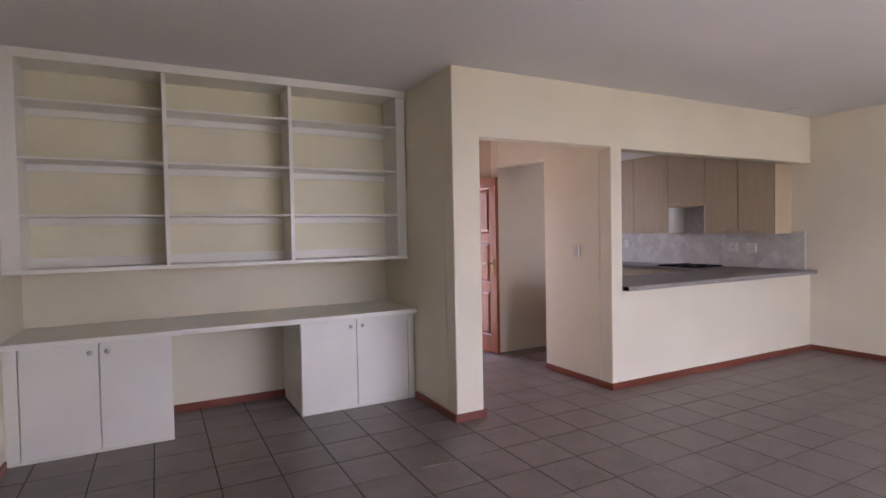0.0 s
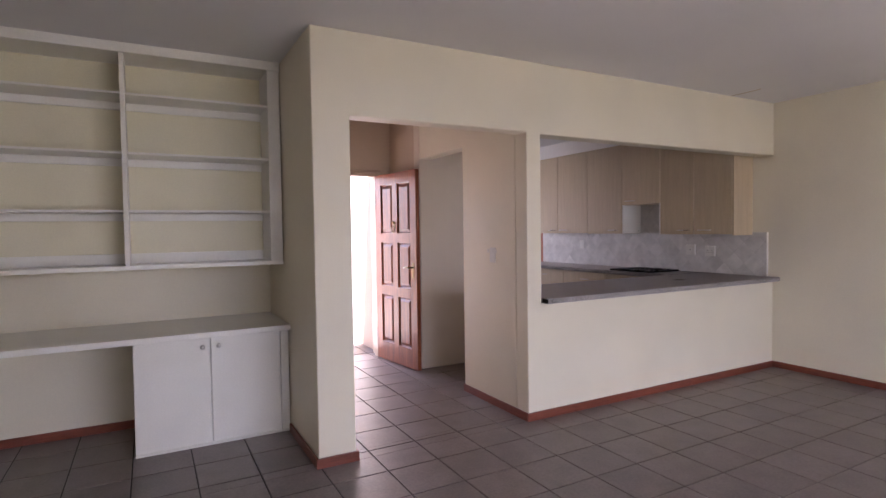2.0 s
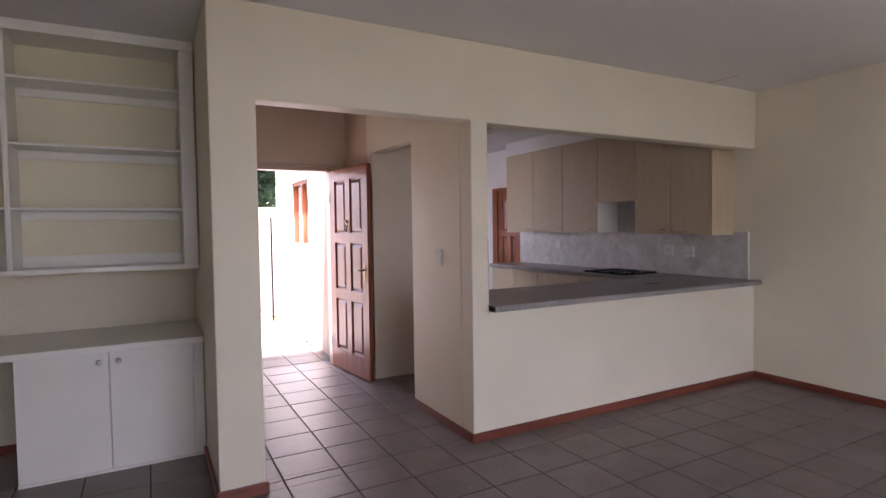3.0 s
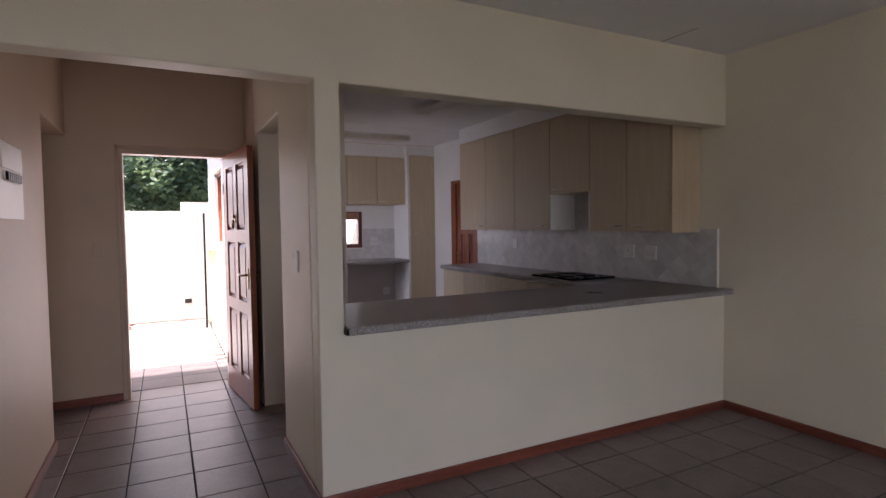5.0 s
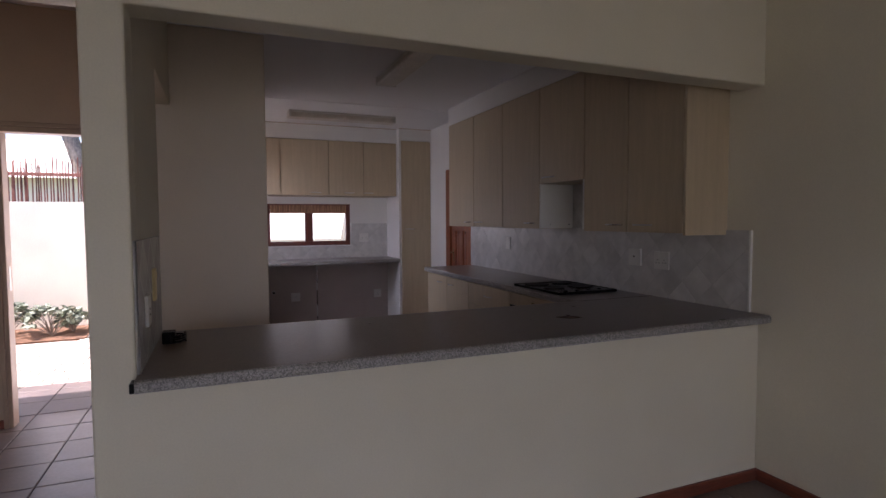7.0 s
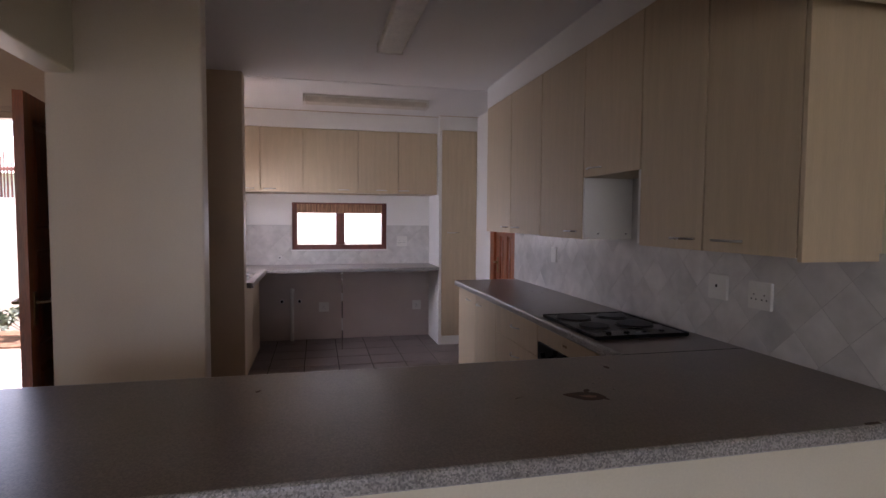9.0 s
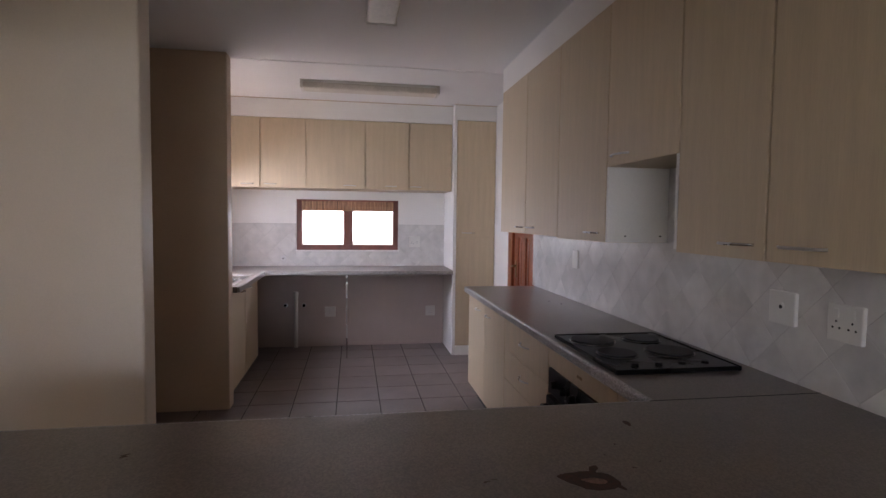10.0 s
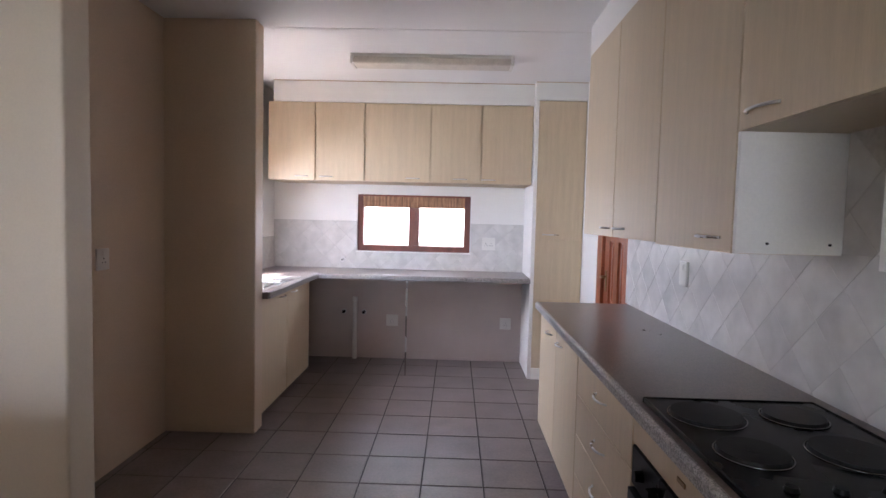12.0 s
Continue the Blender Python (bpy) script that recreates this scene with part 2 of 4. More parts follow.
# ---- plan (metres) ----
XL, XR = -2.78, 4.688          # outer side walls of the living room
YB, YA = -1.95, 3.357          # back wall, and the front of the wall with the two openings
YK = 8.835                     # inner face of the kitchen's end wall
H = 2.648
HH = 2.90                      # ceiling of the entrance hall
HT = 3.07                      # top of the ceilings
YD = 5.885                     # inner face of the front wall at the door

# ---- structure ----
slab = setting("floor", boxes((XL - 0.2, YB - 0.2, -0.2, XR + 0.2, 4.9, -0.006), (-1.6, 4.9, -0.2, 1.62, 6.12, -0.006), (-4.0, 6.12, -0.2, 1.51, 6.98, -0.006), (1.62, 4.9, -0.2, XR + 0.2, YK + 0.2, -0.006)), M_GROUT, "brown-grey square ceramic floor tiles with dark grout", "floor")
setting("ceiling", boxes((XL - 0.2, YB - 0.2, H, XR + 0.2, 3.49, HT), (XL - 0.2, 3.49, H, 0.11, 4.88, HT), (-1.75, 4.88, HH, 0.11, 6.10, HT), (0.11, 3.49, HH, 1.61, 6.10, HT), (1.61, 3.49, H, XR + 0.2, 5.27, HT), (1.68, 5.27, H, XR + 0.2, 6.12, HT), (1.52, 6.12, H, XR + 0.2, YK + 0.2, HT)), M_CEIL, "plain white painted ceiling", "ceiling")
setting("wall_hatch", outline([(0.03, 0), (0.03, H), (XR, H), (XR, 2.126), (1.736, 2.126), (1.736, 0.871), (XR, 0.871), (XR, 0), (1.606, 0), (1.606, 2.136), (0.266, 2.136), (0.266, 0)], "y", YA, 3.50), M_WALL, "cream painted wall with hall opening and serving hatch", "wall")
setting("wall_right", boxes((XR, YB, 0, XR + 0.2, 6.96, H)), M_WALL, "cream painted long side wall", "wall")
setting("wall_kitchen_right", boxes((XR, 6.96, 2.06, XR + 0.2, 7.70, H), (XR, 7.70, 0, XR + 0.2, YK, H)), M_KWALL, "white painted kitchen wall beside the side door", "wall")
setting("wall_left", boxes((XL - 0.2, YB, 0, XL, -1.75, H), (XL - 0.2, -1.75, 0, XL, -0.45, 0.85), (XL - 0.2, -1.75, 2.05, XL, -0.45, H), (XL - 0.2, -0.45, 0, XL, 4.9, H)), M_WALL, "cream painted side wall with an added window, out of view", "wall")
setting("wall_back", boxes((XL - 0.2, YB - 0.2, 0, -0.2, YB, H), (-0.2, YB - 0.2, 2.15, 3.6, YB, H), (3.6, YB - 0.2, 0, XR + 0.2, YB, H)), M_WALL, "assumed cream painted back wall with a wide patio opening", "wall")
setting("wall_recess", boxes((XL, 4.74, 0, 0.06, 4.9, HH)), M_WALL, "cream painted wall behind the bookcase", "wall")
setting("wall_pillar", plan_prism([(0.032, 3.50), (0.10, 3.50), (0.10, 4.74), (0.036, 4.74)], 0, H), M_WALL, "cream painted pillar side beside the recess", "wall")
# hall walls against the bright door: backlit shade carried by the darker colour
setting("wall_hall_left", outline([(3.50, 0), (3.50, HH), (YD, HH), (YD, 2.165), (4.935, 2.165), (4.935, 0)], "x", 0.10, 0.268), M_WALL_SHADED, "cream painted hall wall with an opening, darkened for shade", "wall")
setting("wall_hall_right", outline([(3.50, 0), (3.50, HH), (5.13, HH), (5.13, 2.15), (4.272, 2.15), (4.272, 0)], "x", 1.604, 1.736), M_WALL, "pale cream painted wall between hall and kitchen", "wall")
setting("wall_hall_end", boxes((1.604, 5.26, 0, 1.69, YD, HT)), M_WALL_SHADED, "painted wall behind the front door", "wall")
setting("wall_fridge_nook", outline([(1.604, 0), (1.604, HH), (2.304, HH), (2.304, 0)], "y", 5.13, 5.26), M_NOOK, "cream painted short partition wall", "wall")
setting("wall_front", boxes((-1.6, YD, 0, 0.605, 6.12, HT), (0.605, YD, 2.082, 1.454, 6.12, HT), (1.454, YD, 0, 1.69, 6.12, HT)), M_WALL_SHADED, "cream painted front wall with the entrance", "wall")
setting("wall_corridor_end", boxes((-1.7, 4.9, 0, -1.6, 6.12, HT)), M_WALL_SHADED, "cream painted corridor end wall", "wall")
# nook walls darkened too, their shade sits in the paint colour
setting("wall_fridge_side", B(1.51, 6.12, 0, 1.69, 6.92, H), M_WALL_SHADED, "cream painted side wall of the fridge nook, darkened for shade", "wall")
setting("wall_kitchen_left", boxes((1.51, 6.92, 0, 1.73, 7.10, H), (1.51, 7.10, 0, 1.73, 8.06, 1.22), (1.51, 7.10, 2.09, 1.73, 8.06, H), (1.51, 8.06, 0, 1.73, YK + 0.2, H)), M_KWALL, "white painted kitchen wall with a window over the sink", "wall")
setting("wall_nook_end", outline([(1.69, 0), (1.69, H), (2.281, H), (2.281, 0)], "y", 6.845, 6.98), M_WALL_SHADED, "cream painted projecting wall beside the sink", "wall")
setting("wall_kitchen_end", boxes((1.73, YK, 0.88, 2.572, YK + 0.2, H), (2.572, YK, 0.88, 3.702, YK + 0.2, 1.09), (2.572, YK, 1.655, 3.702, YK + 0.2, H), (3.702, YK, 0.88, XR + 0.2, YK + 0.2, H)), M_KWALL, "white painted kitchen end wall with a low window", "wall")
# below the counter the end wall is darker and greyer than above
setting("wall_kitchen_end_low", boxes((1.73, YK, 0, XR + 0.2, YK + 0.2, 0.88)), M_LOWWALL, "grey-beige wall below the end counter", "wall")
setting("bulkhead_side", B(4.372, 3.585, 2.462, XR, 6.885, H), M_KWALL, "white plaster bulkhead above the cupboards", "bulkhead")
setting("bulkhead_end", boxes((1.884, 8.345, 2.458, 4.236, YK, H), (4.236, 8.25, 2.49, XR, YK, H)), M_KWALL, "white plaster bulkhead above the end cupboards", "bulkhead")
setting("wall_cupboard_side", boxes((4.236, 8.262, 0, 4.268, YK, 2.49)), M_KWALL, "white painted upright beside the tall cupboard", "wall")

# thin brown strips for the dark line along the bulkhead heads, and a cover strip on the kitchen ceiling
setting("trim", boxes((1.884, 8.340, H - 0.007, 4.234, 8.344, H - 0.001)), M_EDGE, "thin brown joint line above the end bulkhead", "joint")
setting("trim", boxes((4.236, 8.245, H - 0.007, XR, 8.249, H - 0.001)), M_EDGE, "thin brown joint line above the tall cupboard", "joint")
setting("trim", boxes((1.70, 6.985, H - 0.004, XR - 0.002, 7.015, H)), M_CEIL, "thin white cover strip on the kitchen ceiling", "cover strip")


def skirting(x0, y0, x1, y1, nx, ny):
    """A skirting board along a wall foot; nx, ny points into the room."""
    t = 0.016
    xa, xb = min(x0, x1), max(x0, x1)
    ya, yb = min(y0, y1), max(y0, y1)
    if nx:
        xa, xb = (x0, x0 + t) if nx > 0 else (x0 - t, x0)
    if ny:
        ya, yb = (y0, y0 + t) if ny > 0 else (y0 - t, y0)
    return setting("baseboard", B(xa, ya, 0.0, xb, yb, 0.062, r=0.004), M_SKIRT, "reddish brown stained wooden skirting board", "skirting")


for s in ((0.014, YA, 0.282, YA, 0, -1), (0.266, YA, 0.266, 3.50, 1, 0), (0.268, 3.50, 0.268, 4.935, 1, 0), (0.03, YA, 0.03, 4.06, -1, 0),
          (1.590, YA, XR, YA, 0, -1), (1.604, YA, 1.604, 4.272, -1, 0), (XR, YB, XR, YA - 0.016, -1, 0), (XL, YB, XL, 4.04, 1, 0), (-1.83, 4.74, -0.94, 4.74, 0, -1), (-1.6, YD, 0.60, YD, 0, -1)):
    skirting(*s)

# ---- camera-side openings: assumed patio doors and an added window behind the walker ----


def window(name, label, x0, x1, z0, z1, y, depth, bars, mat, m, category="window", f=0.045, g=0.028):
    """A framed window in its own x-z plane, put in place by m."""
    w = new(name)
    w.matrix_world = m
    tagged(w, label, category, kind="structure")
    part("window_frame", boxes((x0, y, z0, x1, y + depth, z0 + f), (x0, y, z1 - f, x1, y + depth, z1), (x0, y, z0 + f, x0 + f, y + depth, z1 - f), (x1 - f, y, z0 + f, x1, y + depth, z1 - f)), mat, w)
    edges = [x0 + f] + list(bars) + [x1 - f]
    for b in bars:
        part("mullion", B(b - g, y + 0.004, z0 + f, b + g, y + depth - 0.004, z1 - f, r=0.003), mat, w)
    for i in range(len(edges) - 1):
        a = edges[i] + (g if i else 0)
        c = edges[i + 1] - (g if i < len(edges) - 2 else 0)
        pane = part("pane", B(a, y + depth / 2 - 0.002, z0 + f, c, y + depth / 2 + 0.002, z1 - f), M_GLASS, w)
        pane.visible_shadow = False
    return w


window("window_patio", "assumed wide patio door with brown wooden frame, out of view", -0.2, 3.6, 0.0, 2.15, -0.06, 0.06, (1.07, 2.33), M_DOOR, pose(0, YB - 0.06, 0))
window("window_side", "added brown framed side window, out of view", -1.75, -0.45, 0.85, 2.05, 0, 0.06, (-1.1,), M_DOOR, pose(XL - 0.08, 0, 0, 0, 0, 90))
kw = window("window_kitchen", "low two-pane kitchen window in a red-brown wooden frame", 2.572, 3.702, 1.09, 1.655, 0, 0.07, (3.138,), M_WFRAME, pose(0, YK + 0.02, 0), f=0.058, g=0.052)
window("window_sink", "brown framed window above the kitchen sink", 7.10, 8.06, 1.22, 2.09, 0, 0.07, (7.58,), M_DOOR, pose(1.62, 0, 0, 0, 0, 90))
setting("window_sill_1", B(2.560, YK - 0.016, 1.076, 3.714, YK + 0.02, 1.089, r=0.003), M_KWALL, "thin pale sill strip under the kitchen window", "sill")
bl = thing("window_blind", (3.137, YK + 0.005, 1.622), "gathered striped orange-brown woven blind at the window head", "blind")
bm = bmesh.new()
for i in range(4):
    z = 0.015 - i * 0.026
    box(bm, -0.507, -0.022 + 0.003 * i, z - 0.03, 0.507, 0.0, z)
soften(bm, 0.005, 1)
part("fabric", bm, M_BLIND, bl)
part("rail", B(-0.507, -0.012, 0.0, 0.507, 0.006, 0.03), M_SKIRT, bl)

# ---- front door ----
fr = new("door_frame")
tagged(fr, "brown varnished wooden front door frame", "door frame", kind="structure")
part("jamb", boxes((0.625, YD - 0.012, 0, 0.652, YD + 0.10, 2.04), (0.598, YD - 0.02, 0, 0.625, YD, 2.11), r=0.004), M_FRAME, fr)
part("jamb", boxes((1.418, YD + 0.0, 0, 1.452, YD + 0.10, 2.04), r=0.004), M_FRAME, fr)
part("head", boxes((0.625, YD - 0.012, 2.04, 1.452, YD + 0.10, 2.08), (0.598, YD - 0.02, 2.08, 1.48, YD, 2.11), r=0.004), M_FRAME, fr)
part("strike_plate", B(0.650, YD + 0.03, 0.95, 0.655, YD + 0.06, 1.12), M_STEEL, fr)


def panel_door(name, label, w, h, m, kind_label="door"):
    d = thing(name, (0, 0, 0), label, kind_label)
    d.matrix_world = m
    t = 0.042
    st, mid = 0.115, 0.10
    rails = [(0, 0.20), (0.72, 0.82), (1.29, 1.39), (h - 0.115, h)]
    cols = [(st, w / 2 - mid / 2), (w / 2 + mid / 2, w - st)]
    bm = bmesh.new()
    box(bm, 0, 0, 0, st, t, h)
    box(bm, w - st, 0, 0, w, t, h)
    for a, b in rails:
        box(bm, st, 0, a, w - st, t, b)
    for (a, b) in zip([r[1] for r in rails[:-1]], [r[0] for r in rails[1:]]):
        box(bm, w / 2 - mid / 2, 0, a, w / 2 + mid / 2, t, b)
    part("leaf_frame", bm, M_DOOR, d)
    for a, b in zip([r[1] for r in rails[:-1]], [r[0] for r in rails[1:]]):
        for c0, c1 in cols:
            bm = bmesh.new()
            g = 0.045
            # raised and fielded panel on both faces
            for y0, y1, yy in ((0.012, 0.004, 1), (t - 0.012, t - 0.004, -1)):
                vo = [bm.verts.new(p) for p in ((c0, y0, a), (c1, y0, a), (c1, y0, b), (c0, y0, b))]
                vm = [bm.verts.new(p) for p in ((c0 + 0.012, y0 + 0.008 * yy, a + 0.012), (c1 - 0.012, y0 + 0.008 * yy, a + 0.012), (c1 - 0.012, y0 + 0.008 * yy, b - 0.012), (c0 + 0.012, y0 + 0.008 * yy, b - 0.012))]
                vi = [bm.verts.new(p) for p in ((c0 + g, y1, a + g), (c1 - g, y1, a + g), (c1 - g, y1, b - g), (c0 + g, y1, b - g))]
                for k in range(4):
                    bm.faces.new((vo[k], vo[(k + 1) % 4], vm[(k + 1) % 4], vm[k]))
                    bm.faces.new((vm[k], vm[(k + 1) % 4], vi[(k + 1) % 4], vi[k]))
                bm.faces.new(vi)
            part("panel", bm, M_DOORP, d)
    return d


HINGE = pose(1.414, 5.868, 0.012, 0, 0, -83.2)
door = panel_door("front_door", "open red-brown varnished six-panel wooden front door", 0.835, 2.03, HINGE)


def lever(parent, x, z, side, t=0.042, flip=1):
    """A lever handle on a backplate; side is -1 or 1 for the face of the leaf."""
    y = 0 if side < 0 else t
    s = side
    part("backplate", B(x - 0.02, min(y, y + s * 0.006), z - 0.09, x + 0.02, max(y, y + s * 0.006), z + 0.07, r=0.002), M_BRASS, parent)
    bm = bmesh.new()
    tube(bm, [(x, y, z + 0.02), (x, y + s * 0.045, z + 0.02), (x - flip * 0.02, y + s * 0.052, z + 0.02), (x - flip * 0.07, y + s * 0.05, z + 0.026), (x - flip * 0.115, y + s * 0.048, z + 0.016)], [0.009, 0.008, 0.008, 0.008, 0.006])
    part("lever", bm, M_BRASS, parent, smooth=True)


lever(door, 0.77, 1.02, -1)
lever(door, 0.77, 1.02, 1)
bm = C((0.405, -0.004, 1.47), (0.405, 0.006, 1.47), 0.022)
part("knocker_plate", bm, M_BRASS, door)
bm = bmesh.new()
tube(bm, [(0.405 + 0.024 * math.sin(a), -0.016, 1.435 - 0.035 * math.cos(a)) for a in [k * math.pi / 6 for k in range(-5, 6)]], 0.006)
part("knocker_ring", bm, M_BRASS, door, smooth=True)
part("knocker_top", C((0.405, -0.02, 1.50), (0.405, 0.002, 1.50), 0.014, 0.018), M_BRASS, door)
for z in (0.25, 1.75):
    part("hinge", C((-0.004, 0.0, z - 0.05), (-0.004, 0.0, z + 0.05), 0.008, n=10), M_STEEL, door)

# ---- kitchen back door, closed, in the side wall ----
fr2 = new("door_frame_back")
tagged(fr2, "red-brown wooden frame of the kitchen side door", "door frame", kind="structure")
part("jamb", B(XR - 0.012, 6.96, 0, XR + 0.10, 7.0, 2.06, r=0.004), M_DOOR, fr2)
part("jamb", B(XR - 0.012, 7.565, 0, XR + 0.10, 7.70, 2.06, r=0.004), M_DOOR, fr2)
part("head", B(XR - 0.012, 7.0, 2.01, XR + 0.10, 7.565, 2.06, r=0.004), M_DOOR, fr2)
bd = panel_door("kitchen_side_door", "closed red-brown varnished wooden kitchen door", 0.56, 2.0, pose(XR + 0.012, 7.562, 0.005, 0, 0, -90))
lever(bd, 0.06, 1.0, -1, flip=-1)

# ---- bookcase and desk in the recess ----


def knob(parent, x, y, z):
    bm = C((x, y, z), (x, y - 0.012, z), 0.007)
    part("knob", bm, M_STEEL, parent, "round metal knob")
    bm = bmesh.new()
    bmesh.ops.create_uvsphere(bm, u_segments=14, v_segments=8, radius=0.016, matrix=Matrix.Translation((x, y - 0.020, z)) @ Matrix.Diagonal((1, 0.7, 1, 1)))
    part("knob_cap", bm, M_STEEL, parent, smooth=True)


bk = thing("wall_bookcase", (XL, 4.192, 1.197), "empty white painted built-in wall bookcase with three bays", "bookcase")
BW, BD, BH = 0.026 - XL, 0.302, 1.449
part("back_panel", B(0.003, BD - 0.012, 0.006, BW - 0.003, 0.546, BH - 0.012), M_BACK, bk, "cream painted back")
part("side_board", B(0.0, -0.002, 0, 0.100, BD, BH - 0.04, r=0.003), M_WHITE, bk)
part("side_board", B(BW - 0.085, -0.002, 0, BW, BD, BH - 0.04, r=0.003), M_WHITE, bk)
part("top_board", B(0.0, -0.018, BH - 0.062, BW, BD, BH, r=0.003), M_WHITE, bk)
part("bottom_board", B(-0.0, -0.012, -0.0, BW, BD, 0.028, r=0.003), M_WHITE, bk)
bays = [(0.100, 0.931), (0.959, 1.811), (1.839, BW - 0.085)]
for x in (0.931, 1.811):
    part("upright", B(x, 0.0, 0.028, x + 0.028, BD - 0.012, BH - 0.062, r=0.002), M_WHITE, bk)
for a, b in bays:
    for z in (0.374, 0.748, 1.128):
        part("shelf", B(a, 0.012, z, b, BD - 0.012, z + 0.015, r=0.002), M_WHITE, bk)
    part("rear_batten", B(a, BD - 0.03, 0.028, b, BD - 0.012, 0.098, r=0.002), M_WHITE, bk)
    for z in (0.344, 0.718, 1.098):
        part("shelf_batten", B(a, BD - 0.03, z - 0.022, b, BD - 0.012, z + 0.029, r=0.002), M_WHITE, bk)

desk = thing("fixed_desk", (XL, 4.012, 0.741), "long white painted built-in desk top", "desk")
part("board", B(0.0, 0.012, 0.004, BW, 0.726, 0.037, r=0.002), M_WHITE, desk)
part("front_lip", B(0.0, -0.008, 0.0, BW, 0.012, 0.038, r=0.004), M_WHITE, desk)


def desk_cabinet(x0, x1, filler):
    c = thing("desk_cabinet", (x0, 4.090, 0), "white two-door desk cupboard with round metal knobs", "cabinet", "cupboards under the desk")
    w = x1 - x0
    part("carcass", B(0, 0.022, 0.0, w, 0.648, 0.737), M_WHITE, c)
    f0, f1 = filler
    if f0:
        part("filler", B(0, 0.002, 0.018, f0 - 0.003, 0.022, 0.737, r=0.002), M_WHITE, c)
    if f1:
        part("filler", B(w - f1 + 0.003, 0.002, 0.018, w, 0.022, 0.737, r=0.002), M_WHITE, c)
    part("toe_rail", B(0, -0.002, 0.0, w, 0.022, 0.016, r=0.002), M_WHITE, c)
    mid = (f0 + w - f1) / 2
    for a, b, kx in ((f0, mid, mid - 0.05), (mid, w - f1, mid + 0.05)):
        d = part("door", B(a + 0.003, 0.0, 0.018, b - 0.003, 0.020, 0.729, r=0.002), M_WHITE, c)
        knob(d, kx, 0.0, 0.672)
    return c


desk_cabinet(XL, -1.838, (0.075, 0))
desk_cabinet(-0.945, 0.028, (0, 0.06))

# ---- kitchen ----


def bow_handle(parent, p, along, out, length=0.13, mat=M_STEEL):
    """A bowed bar handle centred at p."""
    p, along, out = Vector(p), Vector(along), Vector(out)
    bm = bmesh.new()
    pts = [p + along * (length * (k / 8 - 0.5)) + out * (0.028 * math.sin(math.pi * k / 8) ** 0.6 if 0 < k < 8 else 0.0) for k in range(9)]
    tube(bm, pts, 0.0045, 8)
    part("handle", bm, mat, parent, "bowed metal handle", smooth=True)


def nosing(x0, x1, y, out, h=0.045, d=0.016):
    """A rounded worktop edge along x, from y outwards."""
    bm = bmesh.new()
    prof = [(0, 0), (d * 0.6, 0), (d, 0.006), (d, h - 0.012), (d * 0.8, h - 0.004), (d * 0.4, h), (0, h)]
    rows = [[bm.verts.new((x, y + out * u, v)) for u, v in prof] for x in (x0, x1)]
    for k in range(len(prof)):
        q = (k + 1) % len(prof)
        bm.faces.new((rows[0][k], rows[0][q], rows[1][q], rows[1][k]))
    bm.faces.new(rows[0])
    bm.faces.new(rows[1])
    return bm


ct = thing("hatch_counter", (1.738, 3.285, 0.871), "grey speckled laminate worktop on the serving hatch", "worktop")
part("slab", B(0.0, 0.016, 0.0, XR - 1.740, 0.839, 0.041), M_COUNTER, ct)
part("front_edge", nosing(0.0, XR - 1.740, 0.016, -1, 0.041), M_CEDGE, ct, "paler speckled rounded edge")
part("rear_edge", nosing(0.0, 2.344, 0.839, 1, 0.041), M_CEDGE, ct, "paler speckled rounded edge")
part("joint_strip", B(2.347, 0.839, 0.036, XR - 1.742, 0.8425, 0.0422), M_DARK, ct, "dark open joint")
part("end_cap", B(-0.014, -0.004, 0.003, 0.0, 0.05, 0.036, r=0.003), M_BLACK, ct)
st = thing("counter_stain", (3.683, 3.680, 0.9125), "dark rusty brown leaf-shaped stain on the worktop", "stain")


def blot(half, wide, lift, turn, seed, n=34, at=(0.0, 0.0)):
    """A flat uneven leaf shape: pointed at one end, blunt at the other."""
    rng = random.Random(seed)
    bm, pts = bmesh.new(), []
    for k in range(n):
        a = k * 2 * math.pi / n
        x = half * math.cos(a)
        y = wide * math.sin(a) * (0.5 + 0.5 * math.cos(a * 0.5) ** 2) * abs(math.sin(a)) ** 0.3 * rng.uniform(0.88, 1.10)
        pts.append((x * math.cos(turn) - y * math.sin(turn) + at[0], x * math.sin(turn) + y * math.cos(turn) + at[1]))
    bm.faces.new([bm.verts.new((x, y, lift)) for x, y in pts])
    return bm


part("blot", blot(0.066, 0.054, 0.0005, -0.38, 2), M_STAIN, st)
part("pale_centre", blot(0.027, 0.017, 0.0009, -0.30, 5, at=(0.010, -0.006)), M_STAIN_PALE, st, "paler reddish centre")
part("streak", blot(0.024, 0.008, 0.0006, -1.15, 3, at=(0.050, -0.030)), M_STAIN, st)
part("streak", blot(0.022, 0.012, 0.0006, 0.9, 4, at=(0.030, 0.044)), M_STAIN, st)
for x, y, r, sd in ((0.240, 0.285, 0.020, 6), (0.126, 0.040, 0.006, 7), (0.142, 0.163, 0.005, 8), (0.09, 0.11, 0.004, 9), (0.20, 0.06, 0.004, 10)):
    part("speck", blot(r, r * 0.6, 0.0005, sd * 1.3, sd, 12, (x, y)), M_STAIN, st)

ct2 = thing("side_counter", (4.083, 4.128, 0.867), "grey speckled laminate worktop along the tiled wall", "worktop")
part("slab", B(0.016, 0.002, 0.0, XR - 4.085, 2.775, 0.045), M_COUNTER, ct2)
bm = nosing(-2.775, -0.002, 0.016, -1)
bmesh.ops.transform(bm, matrix=pose(0, 0, 0, 0, 0, -90), verts=bm.verts)
part("front_edge", bm, M_CEDGE, ct2, "paler speckled rounded edge")

